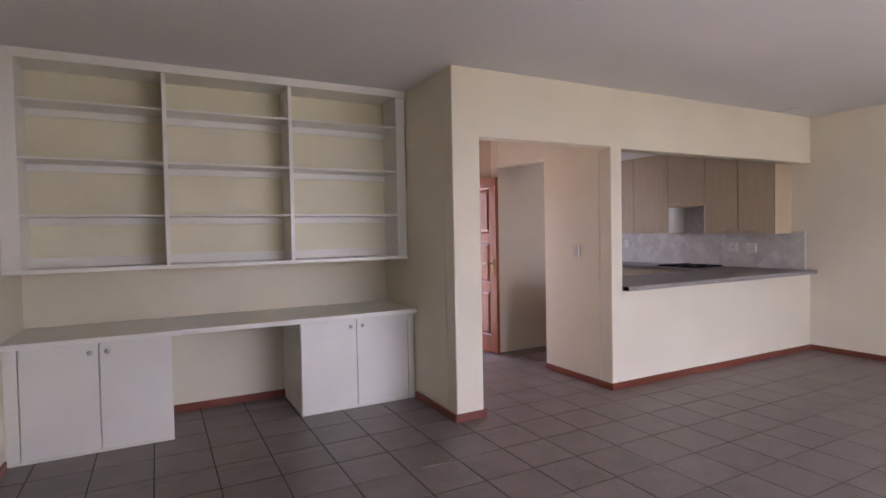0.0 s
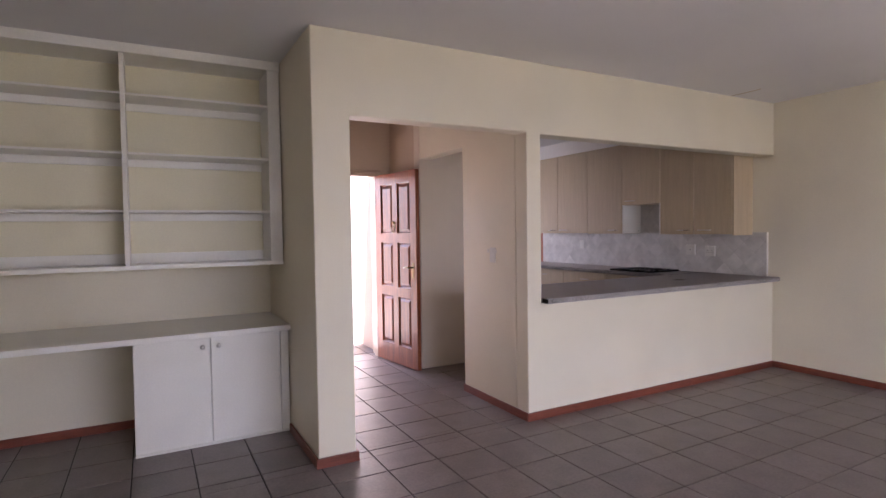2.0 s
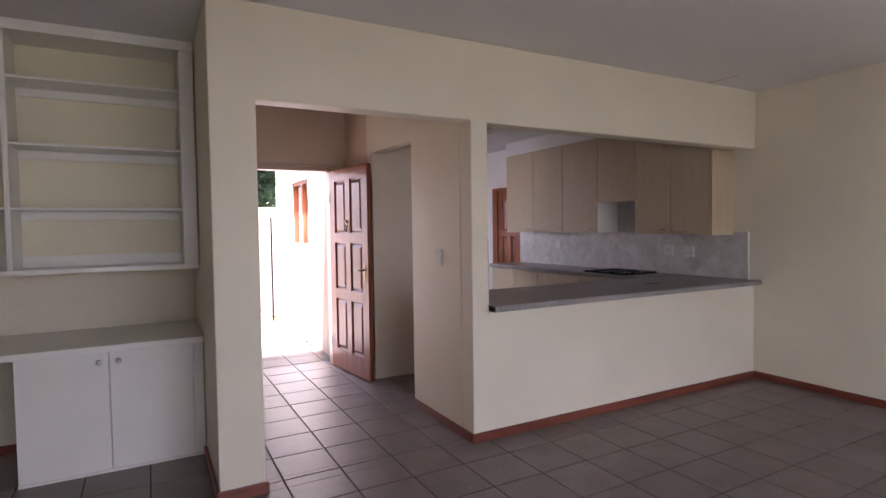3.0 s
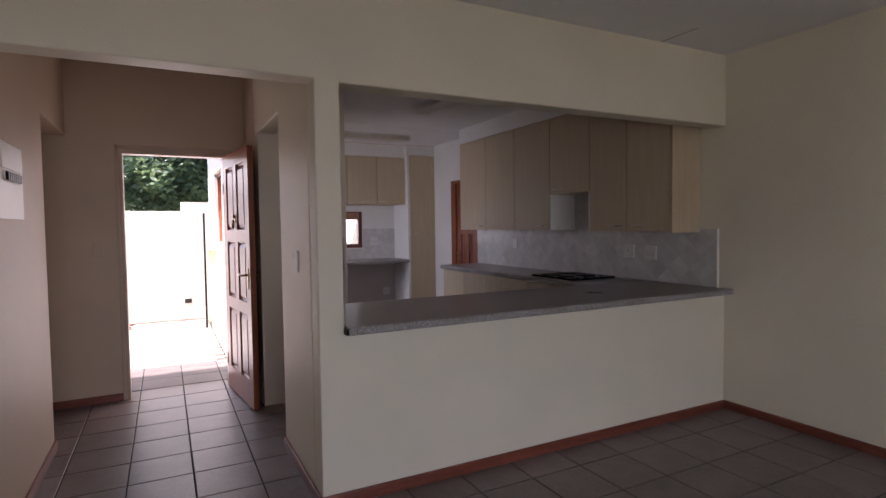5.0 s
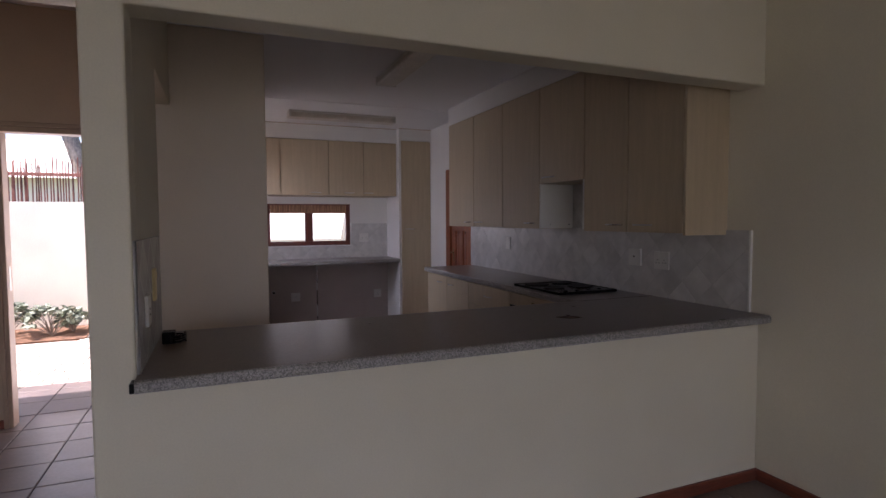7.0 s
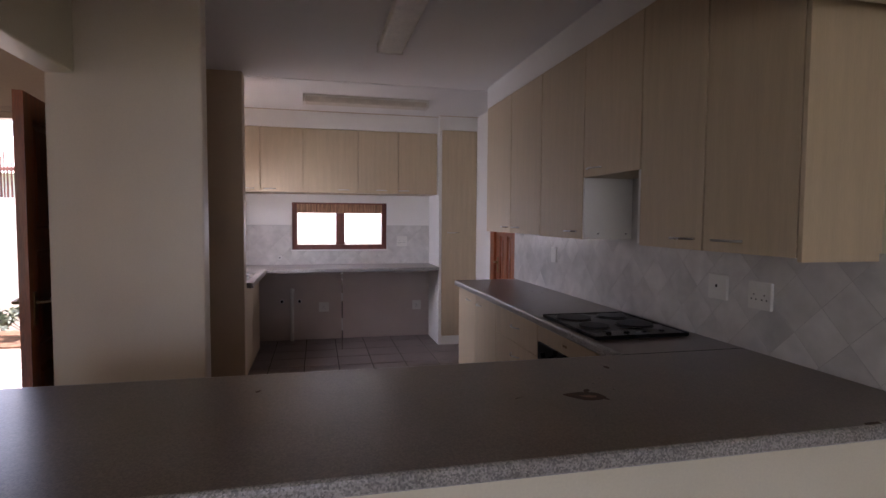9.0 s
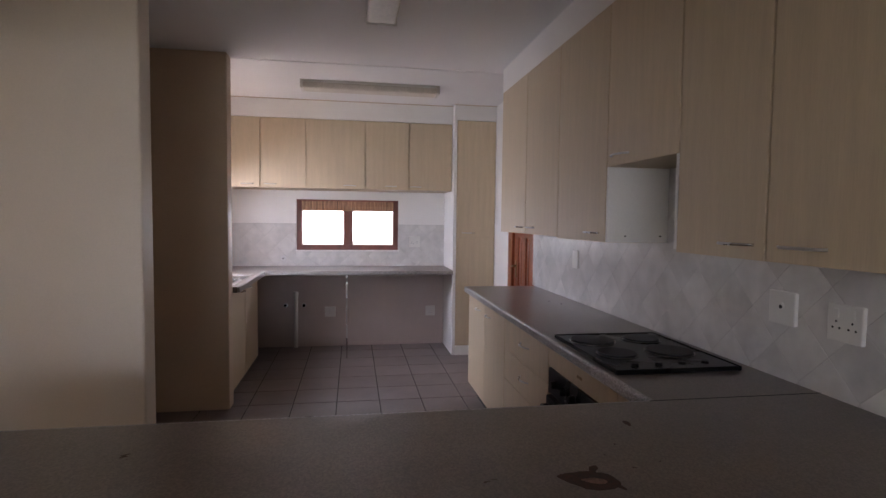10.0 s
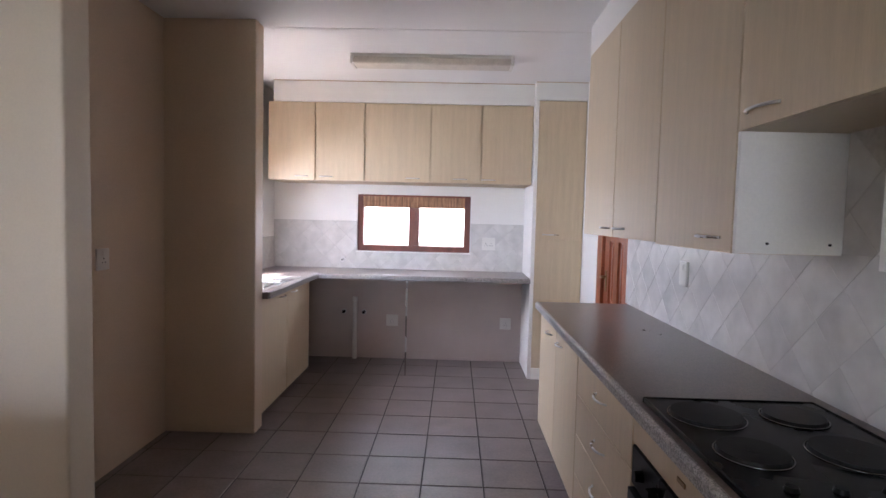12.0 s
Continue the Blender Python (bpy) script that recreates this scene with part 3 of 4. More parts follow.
# units under the hatch worktop
for k in range(4):
    x0 = 1.79 + k * 0.58
    u = thing("base_unit", (x0, 3.505, 0), "pale maple laminate base cupboard under the hatch", "cabinet", "base cupboards")
    part("carcass", B(0, 0.0, 0.1, 0.576, 0.55, 0.865), M_MAPLE, u)
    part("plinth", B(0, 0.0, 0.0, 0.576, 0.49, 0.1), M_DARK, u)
    part("door", B(0.002, 0.552, 0.105, 0.574, 0.570, 0.852, r=0.002), M_MAPLE, u)
    bow_handle(u, (0.50, 0.57, 0.78), (1, 0, 0), (0, 1, 0))

# side run: doors, drawers, oven
FX = 4.122
CD = XR - FX - 0.004
u = thing("base_unit", (FX, 5.845, 0), "pale maple laminate two-door base cupboard", "cabinet", "base cupboards")
part("carcass", B(0.020, 0.0, 0.12, CD, 1.045, 0.865), M_MAPLE, u)
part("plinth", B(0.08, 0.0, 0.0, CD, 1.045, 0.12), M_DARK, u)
for a, b, hy in ((0.003, 0.520, 0.40), (0.524, 1.045, 0.70)):
    d = part("door", B(0.0, a, 0.135, 0.018, b, 0.852, r=0.002), M_MAPLE, u)
    bow_handle(d, (0.0, hy, 0.785), (0, 1, 0), (-1, 0, 0), 0.11)
u = thing("drawer_unit", (FX, 5.085, 0), "pale maple laminate four-drawer base unit", "cabinet", "base cupboards")
part("carcass", B(0.020, 0.0, 0.12, CD, 0.758, 0.865), M_MAPLE, u)
part("plinth", B(0.08, 0.0, 0.0, CD, 0.758, 0.12), M_DARK, u)
for z0, z1 in ((0.664, 0.852), (0.480, 0.660), (0.297, 0.476), (0.135, 0.293)):
    d = part("drawer_front", B(0.0, 0.003, z0, 0.018, 0.755, z1, r=0.002), M_MAPLE, u)
    bow_handle(d, (0.0, 0.36, (z0 + z1) / 2 + 0.01), (0, 1, 0), (-1, 0, 0), 0.14)
u = thing("oven_housing", (FX, 4.40, 0), "pale maple laminate oven housing", "cabinet", "base cupboards")
part("carcass", B(0.020, 0.0, 0.12, 0.04, 0.682, 0.865), M_MAPLE, u)
part("top_rail", B(0.0, 0.003, 0.760, 0.018, 0.679, 0.852, r=0.002), M_MAPLE, u)
part("rail_catch", B(-0.004, 0.30, 0.800, 0.0, 0.345, 0.812, r=0.001), M_BRASS, u, "small brown catch")
part("side_rail", B(0.0, 0.003, 0.135, 0.018, 0.058, 0.757, r=0.002), M_MAPLE, u)
part("plinth", B(0.08, 0.0, 0.0, CD, 0.682, 0.12), M_DARK, u)
ov = thing("oven", (FX, 4.47, 0.135), "black built-in electric oven with glass door", "oven")
part("fascia", B(-0.004, 0.0, 0.50, 0.018, 0.60, 0.62, r=0.003), M_BLACK, ov)
part("oven_door", B(-0.016, 0.004, 0.02, 0.018, 0.596, 0.49, r=0.004), M_BLACK, ov)
part("door_glass", B(-0.0185, 0.09, 0.10, -0.0165, 0.51, 0.38, r=0.001), M_OVENGLASS, ov, "dark glass window")
for k in range(5):
    part("control_knob", C((-0.004, 0.09 + k * 0.105, 0.56), (-0.028, 0.09 + k * 0.105, 0.56), 0.019, 0.016), M_BLACK, ov)
bm = bmesh.new()
tube(bm, [(-0.016, 0.04, 0.45), (-0.05, 0.04, 0.45), (-0.05, 0.56, 0.45), (-0.016, 0.56, 0.45)], 0.009)
part("door_bar", bm, M_BLACK, ov, smooth=True)
u = thing("base_unit", (FX, 4.145, 0), "pale maple laminate corner base cupboard", "cabinet", "base cupboards")
part("carcass", B(0.0, 0.0, 0.12, CD, 0.252, 0.865), M_MAPLE, u)
part("plinth", B(0.08, 0.0, 0.0, CD, 0.252, 0.12), M_DARK, u)

# hob
hob = thing("hob", (4.118, 4.395, 0.912), "black enamel electric hob with four solid plates", "hob")
part("plate_tray", B(0, 0, 0.001, 0.485, 0.595, 0.014, r=0.006), M_BLACK, hob)
part("rim", boxes((-0.004, -0.004, 0.0, 0.489, 0.004, 0.018), (-0.004, 0.591, 0.0, 0.489, 0.599, 0.018), (-0.004, 0.004, 0.0, 0.004, 0.591, 0.018), (0.481, 0.004, 0.0, 0.489, 0.591, 0.018), r=0.003), M_BLACK, hob)
for x, y, r in ((0.115, 0.455, 0.092), (0.350, 0.465, 0.076), (0.112, 0.225, 0.076), (0.345, 0.235, 0.092)):
    pl = part("hot_plate", C((x, y, 0.014), (x, y, 0.025), r, r * 0.97, 48), M_IRON, hob)
    bm = bmesh.new()
    tube(bm, [(x + (r + 0.004) * math.cos(a), y + (r + 0.004) * math.sin(a), 0.016) for a in [k * 2 * math.pi / 32 for k in range(33)]], 0.0024, 6)
    part("trim_ring", bm, M_RING, pl, "bright metal ring", smooth=True)
    part("centre_dimple", C((x, y, 0.025), (x, y, 0.0254), 0.018), M_IRON, pl)
for k in range(4):
    part("control_knob", C((0.10 + k * 0.095, 0.065, 0.014), (0.10 + k * 0.095, 0.065, 0.023), 0.015, 0.012), M_IRON, hob)

# wall cupboards over the side counter


def wall_cupboard(y0, y1, z0, z1, handle_y, end=False):
    c = thing("wall_cupboard", (4.368, y0, z0), "pale maple laminate wall cupboard with bowed metal handle", "cupboard", "wall cupboards")
    w, h = y1 - y0, z1 - z0
    part("carcass", B(0.020, 0.0, 0.0, XR - 4.370, w, h), M_MAPLE, c)
    d = part("door", B(0.0, 0.005, 0.0, 0.018, w - 0.005, h - 0.002, r=0.0015), M_MAPLE, c)
    bow_handle(d, (0.0, handle_y - y0, 0.045), (0, 1, 0), (-1, 0, 0), 0.16)
    if end:
        part("end_panel", B(-0.002, -0.020, -0.012, XR - 4.370, -0.002, h, r=0.002), M_MAPLE, c)
    return c


ZT = 2.460
wall_cupboard(3.585, 4.026, 1.345, ZT, 3.896, True)
wall_cupboard(4.026, 4.465, 1.345, ZT, 4.15)
wall_cupboard(4.465, 5.035, 1.708, ZT, 4.91)
wall_cupboard(5.035, 5.645, 1.353, ZT, 5.18)
wall_cupboard(5.645, 6.245, 1.36, ZT, 6.13)
wall_cupboard(6.245, 6.865, 1.36, ZT, 6.37)
nl = thing("niche_lining", (4.370, 4.465, 1.355), "white lining board of the open extractor niche", "niche lining")
part("side_board", B(0.0, 0.553, 0.0, XR - 4.372, 0.569, 0.352), M_KWALL, nl)
part("side_board", B(0.0, 0.001, 0.0, XR - 4.372, 0.016, 0.352), M_KWALL, nl)
for y in (0.06, 0.24):
    part("screw", C((0.03 + y, 0.553, 0.03), (0.03 + y, 0.548, 0.03), 0.0038, n=10), M_IRON, nl)

# end wall: sink counter, counter, cupboards
ct3 = thing("sink_counter", (1.732, 6.982, 0.867), "grey speckled laminate worktop with inset sink", "worktop")
part("slab", boxes((0.0, 0.0, 0.0, 0.583, 0.12, 0.045), (0.0, 0.12, 0.0, 0.10, 0.95, 0.045), (0.52, 0.12, 0.0, 0.585, 0.95, 0.045), (0.0, 0.95, 0.0, 0.585, 1.851, 0.045)), M_COUNTER, ct3)
part("front_edge", B(0.585, 0.0, 0.0, 0.599, 1.243, 0.045, r=0.006), M_CEDGE, ct3, "paler speckled rounded edge")
sink = thing("kitchen_sink", (1.832, 7.102, 0.912), "stainless steel inset sink with drainer", "sink")
part("rim", boxes((-0.015, -0.015, 0.0, 0.435, 0.02, 0.006), (-0.015, 0.40, 0.0, 0.435, 0.845, 0.006), (-0.015, 0.02, 0.0, 0.02, 0.40, 0.006), (0.40, 0.02, 0.0, 0.435, 0.40, 0.006), r=0.002), M_STEEL, sink)
part("bowl", boxes((0.02, 0.02, -0.16, 0.40, 0.40, -0.155), (0.015, 0.02, -0.16, 0.02, 0.40, 0.0), (0.40, 0.02, -0.16, 0.405, 0.40, 0.0), (0.02, 0.015, -0.16, 0.40, 0.02, 0.0), (0.02, 0.40, -0.16, 0.40, 0.405, 0.0)), M_STEEL, sink)
for k in range(6):
    part("drainer_ridge", B(0.05, 0.46 + k * 0.06, 0.006, 0.37, 0.475 + k * 0.06, 0.010, r=0.002), M_STEEL, sink)
for y0, y1, hy in ((6.985, 7.60, 7.47), (7.602, 8.24, 7.76)):
    u = thing("base_unit", (1.732, y0, 0), "pale maple laminate base cupboard under the sink", "cabinet", "base cupboards")
    part("carcass", boxes((0, 0, 0.1, 0.50, y1 - y0, 0.12), (0, 0, 0.12, 0.50, 0.016, 0.70), (0, y1 - y0 - 0.016, 0.12, 0.50, y1 - y0, 0.865), (0.47, 0.016, 0.12, 0.50, y1 - y0 - 0.016, 0.70)), M_MAPLE, u)
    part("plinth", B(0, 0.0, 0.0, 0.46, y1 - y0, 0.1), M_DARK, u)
    d = part("door", B(0.502, 0.003, 0.06, 0.521, y1 - y0 - 0.003, 0.852, r=0.002), M_MAPLE, u)
    bow_handle(d, (0.521, hy - y0, 0.815), (0, 1, 0), (1, 0, 0), 0.12)
ct4 = thing("end_counter", (2.319, 8.225, 0.867), "pale grey speckled worktop below the kitchen window", "worktop")
part("slab", B(0.0, 0.016, 0.0, 4.234 - 2.319, YK - 8.227, 0.045), M_COUNTER, ct4)
part("front_edge", nosing(0.002, 4.234 - 2.319, 0.016, -1), M_CEDGE, ct4, "paler speckled rounded edge")
part("support_leg", B(0.806, 0.02, -0.867, 0.820, 0.034, 0.0), M_STEEL, ct4)

BX = [1.832, 2.269, 2.719, 3.316, 3.771, 4.232]
HX = [2.141, 2.363, 3.156, 3.584, 3.84]
for x0, x1, hx in zip(BX, BX[1:], HX):
    c = thing("wall_cupboard", (x0, 8.365, 1.752), "short pale maple laminate wall cupboard over the window", "cupboard", "wall cupboards")
    part("carcass", B(0.0, 0.0, 0.0, x1 - x0, YK - 8.367, 0.704), M_MAPLE, c)
    d = part("door", B(0.0065, -0.022, 0.0, x1 - x0 - 0.0065, -0.002, 0.702, r=0.0015), M_MAPLE, c)
    bow_handle(d, (hx - x0, -0.020, 0.035), (1, 0, 0), (0, -1, 0), 0.12)
tu = thing("tall_cupboard", (4.270, 8.27, 0), "tall pale maple laminate broom cupboard", "cupboard")
part("carcass", B(0.0, 0.0, 0.0, XR - 4.272, YK - 8.272, 2.488), M_MAPLE, tu)
part("door", B(0.003, -0.020, 0.105, XR - 4.275, -0.002, 1.265, r=0.0015), M_MAPLE, tu)
part("door", B(0.003, -0.020, 1.270, XR - 4.275, -0.002, 2.48, r=0.0015), M_MAPLE, tu)
part("plinth", B(0.0, -0.018, 0.0, XR - 4.272, -0.002, 0.10), M_WHITE, tu)
bow_handle(tu, (0.13, -0.020, 1.31), (1, 0, 0), (0, -1, 0), 0.14)

# plumbing under the end counter
pp = thing("waste_pipe", (2.568, YK - 0.04, 0), "white plastic waste pipe standing against the wall", "pipe")
part("pipe", C((0, 0, 0.0), (0, 0, 0.60), 0.022), M_PLASTIC, pp)
part("collar", C((0, 0, 0.58), (0, 0, 0.625), 0.027), M_PLASTIC, pp)
for x, z in ((2.451, 0.47), (2.653, 0.469)):
    tp = thing("pipe_stub", (x, YK, z), "dark capped pipe stub in the wall", "pipe")
    part("stub", C((0, 0, 0), (0, -0.04, 0), 0.016), M_IRON, tp)
    part("flange", C((0, 0.002, 0), (0, -0.006, 0), 0.026), M_STEEL, tp)
tp = thing("wall_tap", (2.433, YK - 0.012, 0.998), "small chrome wall tap stub", "tap")
part("flange", C((0, 0, 0), (0, -0.008, 0), 0.03), M_STEEL, tp)
part("spout", C((0, -0.008, 0), (0, -0.040, 0), 0.017, 0.015), M_STEEL, tp)
part("outlet_hole", C((0, -0.0395, 0), (0, -0.0412, 0), 0.009), M_DARK, tp)


# sockets and switches
def socket(m, label, w=0.12, h=0.12, rockers=1, pins=True, mat=M_PLASTIC, deep=0.012, jack=False):
    s = thing("wall_socket", (0, 0, 0), label, "socket" if pins or jack else "switch", "electrical fittings")
    s.matrix_world = m
    part("faceplate", B(-w / 2, -deep, -h / 2, w / 2, 0.0, h / 2, r=0.004), mat, s)
    if jack:
        part("jack_collar", C((0, -deep + 0.001, 0.004), (0, -deep - 0.003, 0.004), 0.014), mat, s)
        part("jack_hole", C((0, -deep - 0.002, 0.004), (0, -deep - 0.0036, 0.004), 0.007), M_DARK, s)
        return s
    for k in range(rockers):
        x = (k - (rockers - 1) / 2) * 0.055
        part("rocker", B(x - 0.009, -deep - 0.004, h / 2 - 0.042, x + 0.009, -deep + 0.001, h / 2 - 0.014, r=0.001), mat, s)
        if pins:
            bm = bmesh.new()
            for u, z in ((0, 0.004), (-0.012, -0.016), (0.012, -0.016)):
                cyl(bm, (x + u, -deep - 0.0012, z), (x + u, -deep + 0.001, z), 0.0036, n=10)
            part("pin_holes", bm, M_DARK, s)
    return s


TX = 0.012
RIGHT = lambda y, z: pose(XR - TX, y, z, 0, 0, -90)
socket(RIGHT(4.283, 1.163), "white plastic aerial outlet plate on the tiles", 0.115, 0.115, pins=False, deep=0.016, jack=True)
socket(RIGHT(4.038, 1.154), "white plastic double wall socket on the tiles", 0.12, 0.115, 2, deep=0.016)
socket(RIGHT(6.07, 1.195), "white plastic wall switch on the tiles", 0.085, 0.12, 1, False)
socket(pose(3.889, YK - TX, 1.188), "white plastic double wall socket beside the window", 0.13, 0.125, 2)
socket(pose(4.081, YK, 0.387), "white plastic wall socket below the counter", 0.11, 0.115)
socket(pose(2.939, YK, 0.392), "white plastic wall socket below the counter", 0.12, 0.115)
socket(pose(1.69, 6.23, 1.175, 0, 0, 90), "white plastic wall socket in the fridge nook", 0.10, 0.115)
socket(pose(1.604, 3.80, 1.222, 0, 0, -90), "white plastic hall light switch", 0.075, 0.12, 3, False)
# this plate takes the shade-darkened wall colour
socket(pose(0.46, YD, 1.26), "white plastic light switch beside the front door", 0.075, 0.12, 1, False, M_WALL_SHADED)
socket(pose(1.748, 3.57, 1.10, 0, 0, 90), "white plastic socket on the hatch tiles", 0.09, 0.115)
socket(pose(1.748, 3.80, 1.17, 0, 0, 90), "yellowed plastic telephone socket on the hatch tiles", 0.06, 0.13, 1, False, M_YELLOWED)
ph = thing("cable_coil", (1.83, 3.86, 0.912), "short coiled black cable and adaptor on the worktop", "cable")
bm = bmesh.new()
tube(bm, [(0.03 * math.cos(a), 0.05 * math.sin(a), 0.006 + 0.0016 * a) for a in [k * 0.5 for k in range(40)]], 0.004, 6)
part("cable", bm, M_BLACK, ph, smooth=True)
part("adaptor", B(-0.06, -0.02, 0.0, -0.01, 0.04, 0.05, r=0.004), M_BLACK, ph)

# distribution board in the hall
db = thing("distribution_board", (0.268, 4.068, 1.652), "beige metal distribution board with dark breakers", "fuse box")
part("cover", B(-0.002, -0.24, -0.18, 0.012, 0.24, 0.19, r=0.004), M_WHITE, db)
part("hinged_lid", B(0.012, -0.20, 0.06, 0.020, 0.20, 0.15, r=0.002), M_WHITE, db)
part("breaker_strip", B(0.012, -0.15, 0.0, 0.018, 0.15, 0.05), M_PLASTIC, db)
for k in range(7):
    part("breaker", B(0.018, -0.14 + k * 0.04, 0.004, 0.030, -0.11 + k * 0.04, 0.046, r=0.002), M_BLACK, db)


# ceiling lights
def strip_light(m, length, label):
    s = thing("fluorescent_light", (0, 0, 0), label, "ceiling light", "ceiling lights")
    s.matrix_world = m
    part("base", B(-length / 2, -0.075, -0.025, length / 2, 0.075, 0.0, r=0.004), M_PLASTIC, s)
    part("diffuser", B(-length / 2 + 0.02, -0.085, -0.075, length / 2 - 0.02, 0.085, -0.022, r=0.016, seg=3), M_DIFFUSER, s)
    for e in (-1, 1):
        part("end_cap", B(min(e * length / 2, e * (length / 2 - 0.022)), -0.088, -0.078, max(e * length / 2, e * (length / 2 - 0.022)), 0.088, -0.004, r=0.006), M_PLASTIC, s)
    return s


strip_light(pose(3.352, 5.25, H, 0, 0, 90), 1.22, "switched-off fluorescent ceiling light with yellowed diffuser")
strip_light(pose(3.348, 7.585, H), 1.22, "switched-off fluorescent ceiling light near the kitchen window")

cm = thing("ceiling_mark", (4.005, 3.23, H), "thin dark scrape line on the white ceiling", "mark")
part("scrape", boxes((-0.006, -0.15, -0.002, 0.006, 0.13, 0.0)), M_EDGE, cm)

# ---- outside ----
setting("ground", B(-60, -60, -0.30, 60, 60, -0.06), M_GROUND, "dry open ground around the house", "ground")
setting("pavement", boxes((-4.0, 6.98, -0.06, 1.51, 10.05, -0.02)), M_PJOINT, "sandy joints of the paved entrance path", "paving")
bw = new("boundary_wall")
tagged(bw, "cream plastered boundary wall in full sun", "garden wall")
part("plaster", boxes((-5.0, 10.05, -0.06, 1.18, 10.27, 1.70), (1.18, 10.05, -0.06, 4.5, 10.27, 1.84)), M_OUTWALL, bw)
part("air_brick", B(1.19, 10.04, 0.26, 1.29, 10.05, 0.33), M_DARK, bw)
setting("flower_bed", boxes((-3.5, 9.05, -0.05, 0.45, 10.045, 0.01)), M_SOIL, "red soil flower bed along the boundary wall", "flower bed")
setting("soil_edge", boxes((0.45, 10.005, -0.05, 1.5, 10.047, 0.006)), M_SOIL, "thin line of washed red soil at the wall foot", "soil")
setting("wall_yard", boxes((1.73, 9.94, -0.06, 6.5, 10.04, 1.9)), M_OUTWALL, "cream plastered yard wall", "garden wall")
setting("wall_house_wing", boxes((-4.2, 6.12, -0.06, -4.0, 10.0, 2.6)), M_OUTWALL, "cream plastered wing of the house", "house wall")
eave = new("roof_eave")
tagged(eave, "tiled roof edge above the entrance", "roof", kind="structure")
part("soffit", boxes((-4.2, 6.122, H + 0.02, 1.25, 6.14, H + 0.10), (1.25, 6.122, H + 0.02, 1.51, 9.3, H + 0.10)), M_KWALL, eave)
part("roof", boxes((-4.4, -2.2, HT + 0.01, 5.4, 6.16, HT + 0.13), (1.2, 6.16, HT + 0.01, 5.4, 9.4, HT + 0.13)), M_ROOF, eave)
# dark upright line beside the path, built as a pole with a foot
gp = thing("garden_post", (1.445, 9.15, -0.02), "thin dark upright beside the entrance path", "post")
part("pole", C((0, 0, 0), (0, 0, 1.66), 0.014, n=10), M_IRON, gp)
part("foot_plate", B(-0.04, -0.04, 0.0, 0.04, 0.04, 0.008), M_IRON, gp)
lb = thing("letter_box", (1.51, 8.1, 0.98), "small cream wall box beside the entrance path", "letter box")
part("body", B(-0.09, -0.10, 0, 0.0, 0.10, 0.16, r=0.006), M_YELLOWED, lb)
part("lid", B(-0.10, -0.11, 0.16, 0.0, 0.11, 0.175, r=0.003), M_YELLOWED, lb)


def leaf_cloud(bm, centre, radius, count, size, rng, flat=0.8):
    for _ in range(count):
        v = Vector((rng.gauss(0, 1), rng.gauss(0, 1), rng.gauss(0, 1))).normalized() * (rng.random() ** 0.4)
        p = Vector(centre) + Vector((v.x * radius[0], v.y * radius[1], v.z * radius[2]))
        q = Euler((rng.uniform(-0.9, 0.9), rng.uniform(-0.9, 0.9), rng.uniform(0, 6.28))).to_matrix()
        s = size * rng.uniform(0.6, 1.3)
        pts = ((0, -1, 0), (0.38, -0.2, 0.08), (0.30, 0.5, 0.05), (0, 1, -0.05), (-0.30, 0.5, 0.05), (-0.38, -0.2, 0.08))
        bm.faces.new([bm.verts.new(p + q @ Vector((a * s, b * s, c * s))) for a, b, c in pts])


def tree(at, label, trunk, blobs, leaves, size, seed):
    rng = random.Random(seed)
    t = thing("tree", at, label, "tree")
    bm = bmesh.new()
    tube(bm, trunk[0], trunk[1], 10)
    part("trunk", bm, M_BARK, t, smooth=True)
    for b in blobs:
        bm = bmesh.new()
        top = Vector(trunk[0][-2])
        mid = (top + Vector(b[0])) / 2 + Vector((0, 0, -0.15))
        tube(bm, [top, mid, b[0]], [0.05, 0.035, 0.015], 6)
        part("limb", bm, M_BARK, t, smooth=True)
    bm = bmesh.new()
    for c, r in blobs:
        leaf_cloud(bm, c, r, leaves, size, rng)
        for _ in range(7):
            v = Vector((rng.gauss(0, 1), rng.gauss(0, 1), rng.gauss(0, 1))).normalized()
            leaf_cloud(bm, Vector(c) + Vector((v.x * r[0], v.y * r[1], v.z * r[2])), (0.35, 0.35, 0.3), leaves // 14, size, rng)
    part("crown", bm, M_LEAF, t)
    return t


tree((-0.05, 12.2, -0.06), "leaning grey-barked tree behind the boundary wall", ([(0.28, 0, 0), (0.18, 0, 1.0), (0.06, 0, 1.9), (-0.20, 0.05, 2.8), (-0.50, 0.1, 3.8), (-0.7, 0.1, 4.6)], [0.15, 0.14, 0.13, 0.12, 0.10, 0.06]),
     [((0.85, 0.6, 2.5), (0.65, 0.5, 0.8)), ((1.25, 0.7, 2.35), (0.95, 0.7, 0.85)), ((2.5, 0.9, 2.5), (1.3, 0.9, 1.0)), ((1.7, 0.9, 3.2), (1.5, 1.0, 0.7)), ((3.8, 1.2, 2.7), (1.3, 1.0, 1.1)), ((0.0, 0.6, 5.4), (1.8, 1.2, 0.7))], 2600, 0.075, 3)
tree((3.6, 15.0, -0.06), "dense dark green garden tree behind the wall", ([(0, 0, 0), (0.05, 0, 1.2), (0.0, 0, 2.4), (0.1, 0, 3.4)], [0.18, 0.16, 0.13, 0.06]),
     [((-1.6, 0, 2.4), (1.6, 1.2, 1.3)), ((0.3, 0.2, 2.9), (1.7, 1.2, 1.5)), ((-0.6, 0, 4.3), (2.2, 1.3, 1.0)), ((1.9, 0.3, 2.7), (1.5, 1.2, 1.4))], 2600, 0.085, 5)


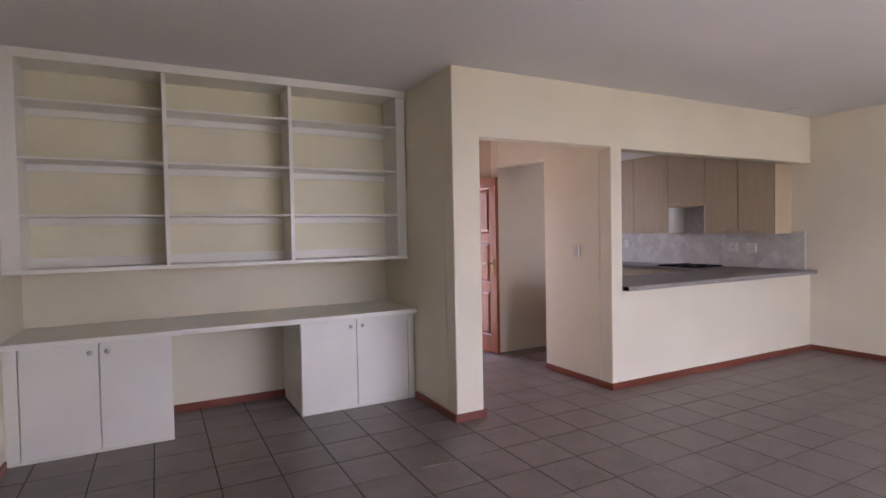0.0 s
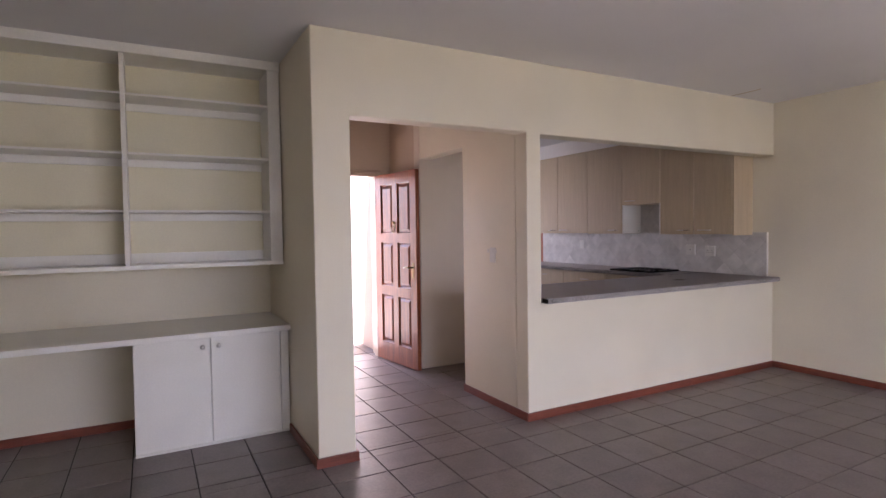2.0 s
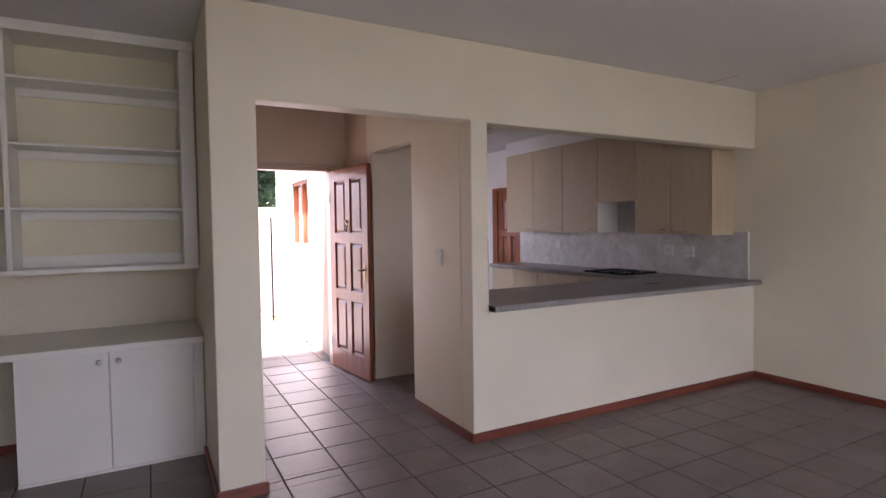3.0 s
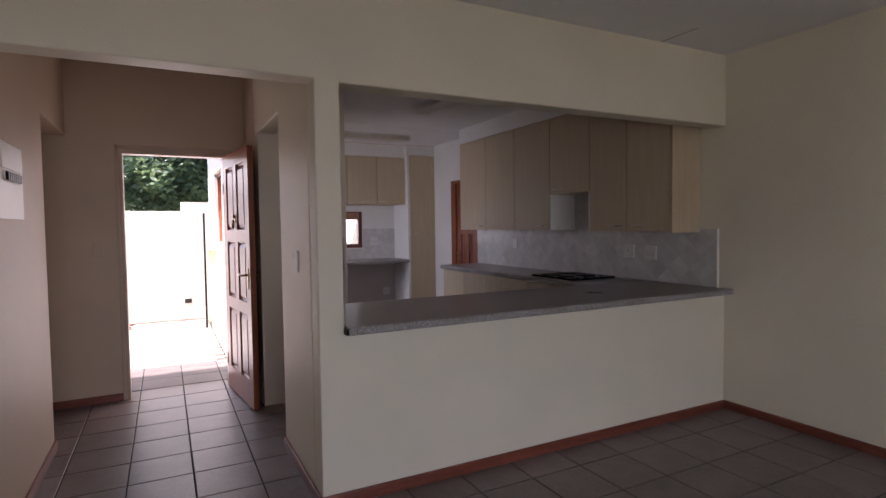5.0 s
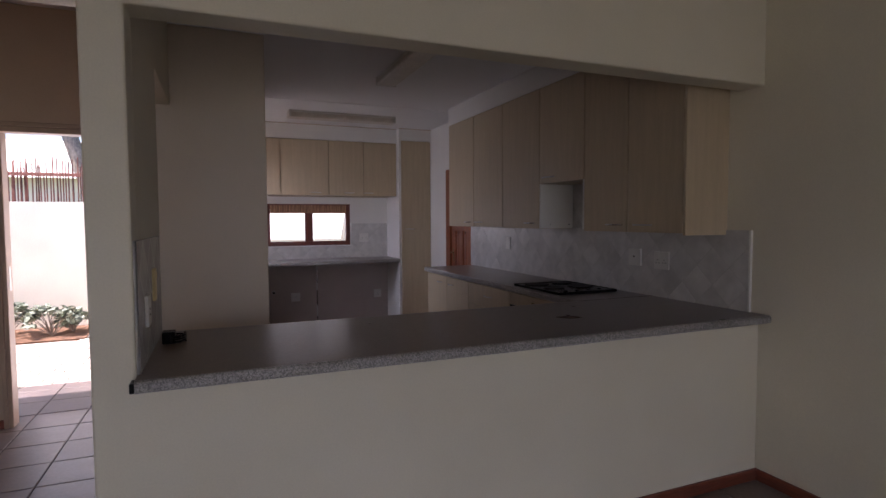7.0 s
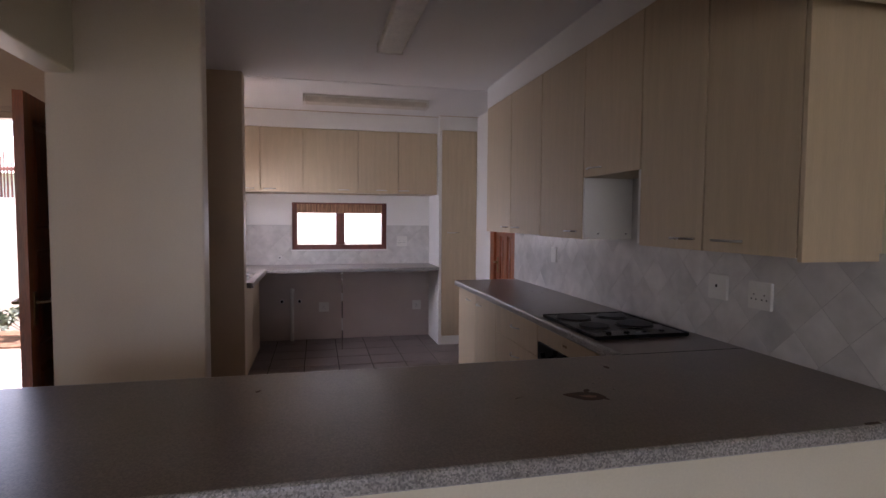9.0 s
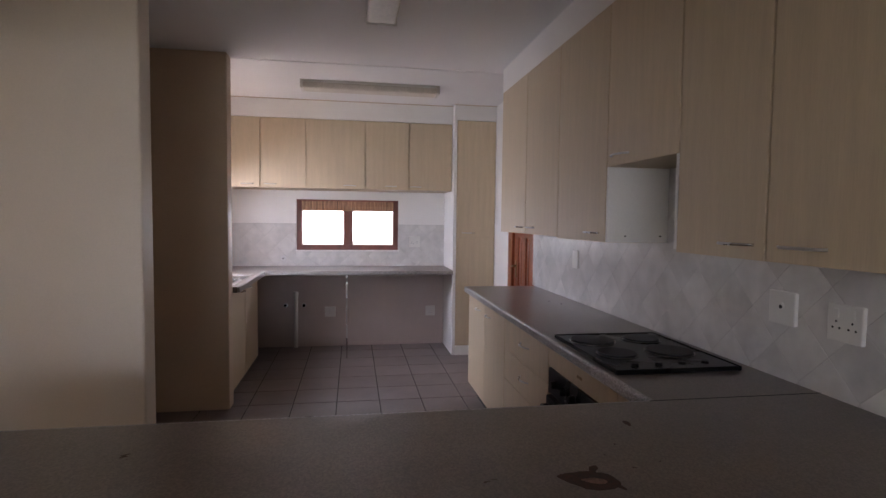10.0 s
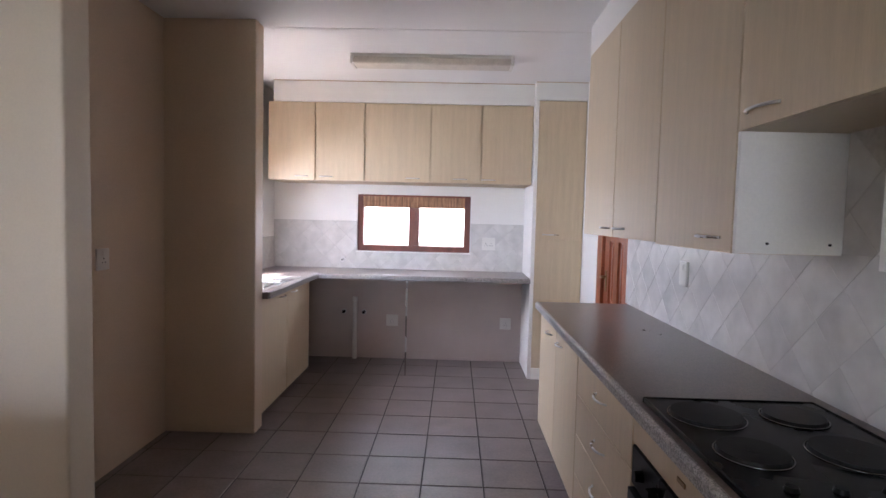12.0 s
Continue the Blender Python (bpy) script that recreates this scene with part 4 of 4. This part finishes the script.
def shrub(x, y, r, seed, label):
    rng = random.Random(seed)
    s = thing("shrub", (x, y, 0.01), label, "plant", "flower bed plants")
    lv = bmesh.new()
    for _ in range(16):
        stem = bmesh.new()
        a, e = rng.uniform(0, 6.28), rng.uniform(0.3, 1.2)
        tip = Vector((r * math.cos(a) * math.cos(e), r * math.sin(a) * math.cos(e), 0.06 + r * 1.2 * math.sin(e)))
        tube(stem, [(0, 0, 0), tip * 0.5 + Vector((0, 0, 0.02)), tip], [0.006, 0.005, 0.003], 5)
        part("stem", stem, M_BARK, s)
        leaf_cloud(lv, tip, (0.08, 0.08, 0.06), 18, 0.055, rng)
    part("leaves", lv, M_LEAF2, s)


for x, y, r, sd in ((0.05, 9.35, 0.26, 11), (-0.45, 9.45, 0.30, 12), (-0.95, 9.4, 0.28, 13), (0.22, 9.6, 0.16, 14)):
    shrub(x, y, r, sd, "low grey-green leafy shrub in the flower bed")

nh = thing("neighbour_house", (-4.0, 24.0, -0.06), "pale plastered neighbouring house beyond the fence", "house")
part("wall", B(-7, 0, 0, 8, 6, 3.0), M_OUTWALL, nh)
bm = bmesh.new()
rp = [bm.verts.new(p) for p in ((-7.4, -0.5, 3.0), (8.4, -0.5, 3.0), (8.4, 3, 4.7), (-7.4, 3, 4.7), (8.4, 6.5, 3.0), (-7.4, 6.5, 3.0))]
for f in ((0, 1, 2, 3), (3, 2, 4, 5), (0, 3, 5), (1, 4, 2), (0, 5, 4, 1)):
    bm.faces.new([rp[k] for k in f])
part("roof", bm, M_OUTWALL, nh)

# reed fence above the boundary wall, one screen of many thin reeds
rf = new("reed_fence")
tagged(rf, "rough brown reed screen fence behind the wall", "fence")
rng = random.Random(21)
bm = bmesh.new()
x = -5.0
while x < 0.06:
    h = rng.uniform(2.15, 2.42)
    cyl(bm, (x, 11.2 + rng.uniform(-0.02, 0.02), -0.06), (x + rng.uniform(-0.03, 0.03), 11.2, h), 0.014, 0.009, 5)
    x += rng.uniform(0.018, 0.04)
tagged(part("reeds", bm, M_REED, rf), kind="stuff")
part("rail", B(-5.0, 11.16, 2.12, 0.06, 11.19, 2.17), M_REED, rf)
part("rail", B(-5.0, 11.16, 0.9, 0.06, 11.19, 0.95), M_REED, rf)

# ---- pieces: patio pavers, wall tiles, floor tiles ----
pave = bpy.data.objects["pavement"]
me_p = mesh_of("paver", B(-0.098, -0.048, -0.015, 0.098, 0.048, 0.012, r=0.004, seg=1), M_PATIO)
rng = random.Random(4)
rest = bmesh.new()
n_p = 0
for j in range(30):
    for i in range(28):
        x, y = -4.0 + 0.1 + i * 0.2 + (0.1 if j % 2 else 0), 7.04 + j * 0.1
        if x > 1.43 or (y > 9.0 and x < 0.5):
            continue
        if -0.5 < x and y < 8.9 and n_p < 250:
            ob = new("paver", me_p)
            ob.parent = pave
            ob.matrix_world = pose(x, y, -0.012 + rng.uniform(-0.003, 0.003), rng.uniform(-0.8, 0.8), rng.uniform(-0.8, 0.8), rng.uniform(-1.5, 1.5))
            n_p += 1
        else:
            box(rest, x - 0.098, y - 0.048, -0.03, x + 0.098, y + 0.048, rng.uniform(-0.004, 0.002))
tagged(part("pavers", rest, M_PATIO, pave), kind="stuff")


def clip_poly(poly, x0, x1, z0, z1):
    """Cut a flat polygon to a rectangle."""
    for axis, lim, keep in ((0, x0, 1), (0, x1, -1), (1, z0, 1), (1, z1, -1)):
        res = []
        for i in range(len(poly)):
            a, b = poly[i], poly[(i + 1) % len(poly)]
            ia, ib = keep * (a[axis] - lim) >= 0, keep * (b[axis] - lim) >= 0
            if ia:
                res.append(a)
            if ia != ib:
                t = (lim - a[axis]) / (b[axis] - a[axis])
                res.append((a[0] + t * (b[0] - a[0]), a[1] + t * (b[1] - a[1])))
        poly = res
        if len(poly) < 3:
            return []
    return poly


def splash(name, label, m, u0, u1, v0, v1, phase, holes=(), d=0.112, lift=0.0):
    """Diamond-laid wall tiles on a backing, in a wall's own plane (u along, v up, faces -y)."""
    base = new(name, mesh_of(name, B(u0, -0.0108, v0, u1, 0.0, v1) if not holes else boxes(*[(a, -0.0108, b, c, 0.0, e) for a, b, c, e in holes]), M_SGROUT))
    base.matrix_world = m
    tagged(base, label, "wall tiles", kind="structure")
    g = 0.0016
    rects = holes or ((u0, v0, u1, v1),)
    for j in range(-2, int((v1 - v0) / d) + 3):
        for i in range(-2, int((u1 - u0) / (2 * d)) + 3):
            cu, cv = u0 + phase + i * 2 * d + (d if j % 2 else 0), v0 + lift + j * d
            for a, b, c, e in rects:
                poly = clip_poly([(cu - d + g, cv), (cu, cv - d + g), (cu + d - g, cv), (cu, cv + d - g)], a, c, b, e)
                if len(poly) < 3:
                    continue
                area2 = abs(sum(poly[k][0] * poly[(k + 1) % len(poly)][1] - poly[(k + 1) % len(poly)][0] * poly[k][1] for k in range(len(poly))))
                if area2 < 0.0006:
                    continue
                mu, mv = sum(p[0] for p in poly) / len(poly), sum(p[1] for p in poly) / len(poly)
                bm = bmesh.new()
                lo = [bm.verts.new((p[0] - mu, -0.006, p[1] - mv)) for p in poly]
                md = [bm.verts.new((p[0] - mu, -0.0113, p[1] - mv)) for p in poly]
                hi = [bm.verts.new(((p[0] - mu) * 0.985, -0.012, (p[1] - mv) * 0.985)) for p in poly]
                for k in range(len(poly)):
                    q = (k + 1) % len(poly)
                    bm.faces.new((lo[k], lo[q], md[q], md[k]))
                    bm.faces.new((md[k], md[q], hi[q], hi[k]))
                bm.faces.new(hi)
                ob = new("tile", mesh_of("tile", bm, M_SPLASH))
                ob.parent = base
                ob.location = (mu, 0, mv)
    return base


splash("splashback_side", "grey-white marbled diamond-laid splashback tiles", pose(XR, 6.958, 0, 0, 0, -90), 0.0, 3.54, 0.912, 1.36, 0.169,
       holes=((0.0, 0.912, 3.54, 1.36), (1.942, 1.36, 2.475, 1.708)), lift=0.01)
splash("splashback_end", "grey-white marbled diamond-laid splashback tiles", pose(0, YK, 0), 1.732, 4.233, 0.912, 1.39, 0.06, holes=((1.732, 0.912, 2.568, 1.385), (2.568, 0.912, 3.706, 1.086), (3.706, 0.912, 4.233, 1.385)))
splash("splashback_hatch", "grey-white marbled splashback tiles at the hatch", pose(1.736, 0, 0, 0, 0, 90), 3.375, 4.12, 0.912, 1.36, 0.05)
splash("splashback_sink", "grey-white marbled splashback tiles behind the sink", pose(1.73, 0, 0, 0, 0, 90), 6.982, YK - 0.012, 0.912, 1.215, 0.05)
tr = setting("trim_edge", B(XR - 0.016, 3.406, 0.912, XR, 3.416, 1.36), M_WHITE, "white edge strip of the wall tiles", "tile trim")

# floor tiles
P = 0.335
G = 0.0042
floor_ob = bpy.data.objects["floor"]
tile_meshes = {}
far = bmesh.new()
count = 0


def floor_field(x0, x1, y0, y1, ox, oy, near):
    """Square tiles over one room; near(x, y) picks those that are pieces of their own."""
    global count
    i0, j0 = math.floor((x0 - ox) / P), math.floor((y0 - oy) / P)
    for j in range(j0, math.ceil((y1 - oy) / P)):
        for i in range(i0, math.ceil((x1 - ox) / P)):
            a, b = max(x0, ox + i * P + G), min(x1, ox + (i + 1) * P - G)
            c, e = max(y0, oy + j * P + G), min(y1, oy + (j + 1) * P - G)
            if b - a < 0.02 or e - c < 0.02:
                continue
            cx, cy = (a + b) / 2, (c + e) / 2
            if near(cx, cy) and count < 300:
                key = (round(b - a, 3), round(e - c, 3))
                if key not in tile_meshes:
                    w, h = key[0] / 2, key[1] / 2
                    tile_meshes[key] = mesh_of("tile", B(-w, -h, -0.008, w, h, 0.0, r=0.002, seg=1), M_TILE)
                ob = new("tile", tile_meshes[key])
                ob.parent = floor_ob
                ob.location = (cx, cy, random.uniform(-0.0004, 0.0004))
                count += 1
            else:
                box(far, a, c, -0.008, b, e, 0.0)


floor_field(XL, XR, YB, YA, -0.625, 2.783, lambda x, y: y > 1.7)
floor_field(XL, 0.035, YA, 4.74, -0.625, 2.783, lambda x, y: True)
floor_field(0.266, 1.606, YA, 3.50, -0.625, 2.783, lambda x, y: True)
floor_field(0.268, 1.60, 3.50, 6.12, -0.625, 2.783, lambda x, y: True)
floor_field(-1.6, 1.51, 6.12, 6.98, -0.625, 2.783, lambda x, y: x > 0.2)
floor_field(-1.6, 0.268, 4.935, YD, -0.625, 2.783, lambda x, y: False)
floor_field(1.69, XR, 4.12, YK, 3.405 - 10 * P, 6.585 - 20 * P, lambda x, y: y > 4.6)
floor_field(1.60, 1.69, 4.272, 5.13, 3.405 - 10 * P, 6.585 - 20 * P, lambda x, y: False)
tagged(part("tiles", far, M_TILE_J, floor_ob), kind="stuff")
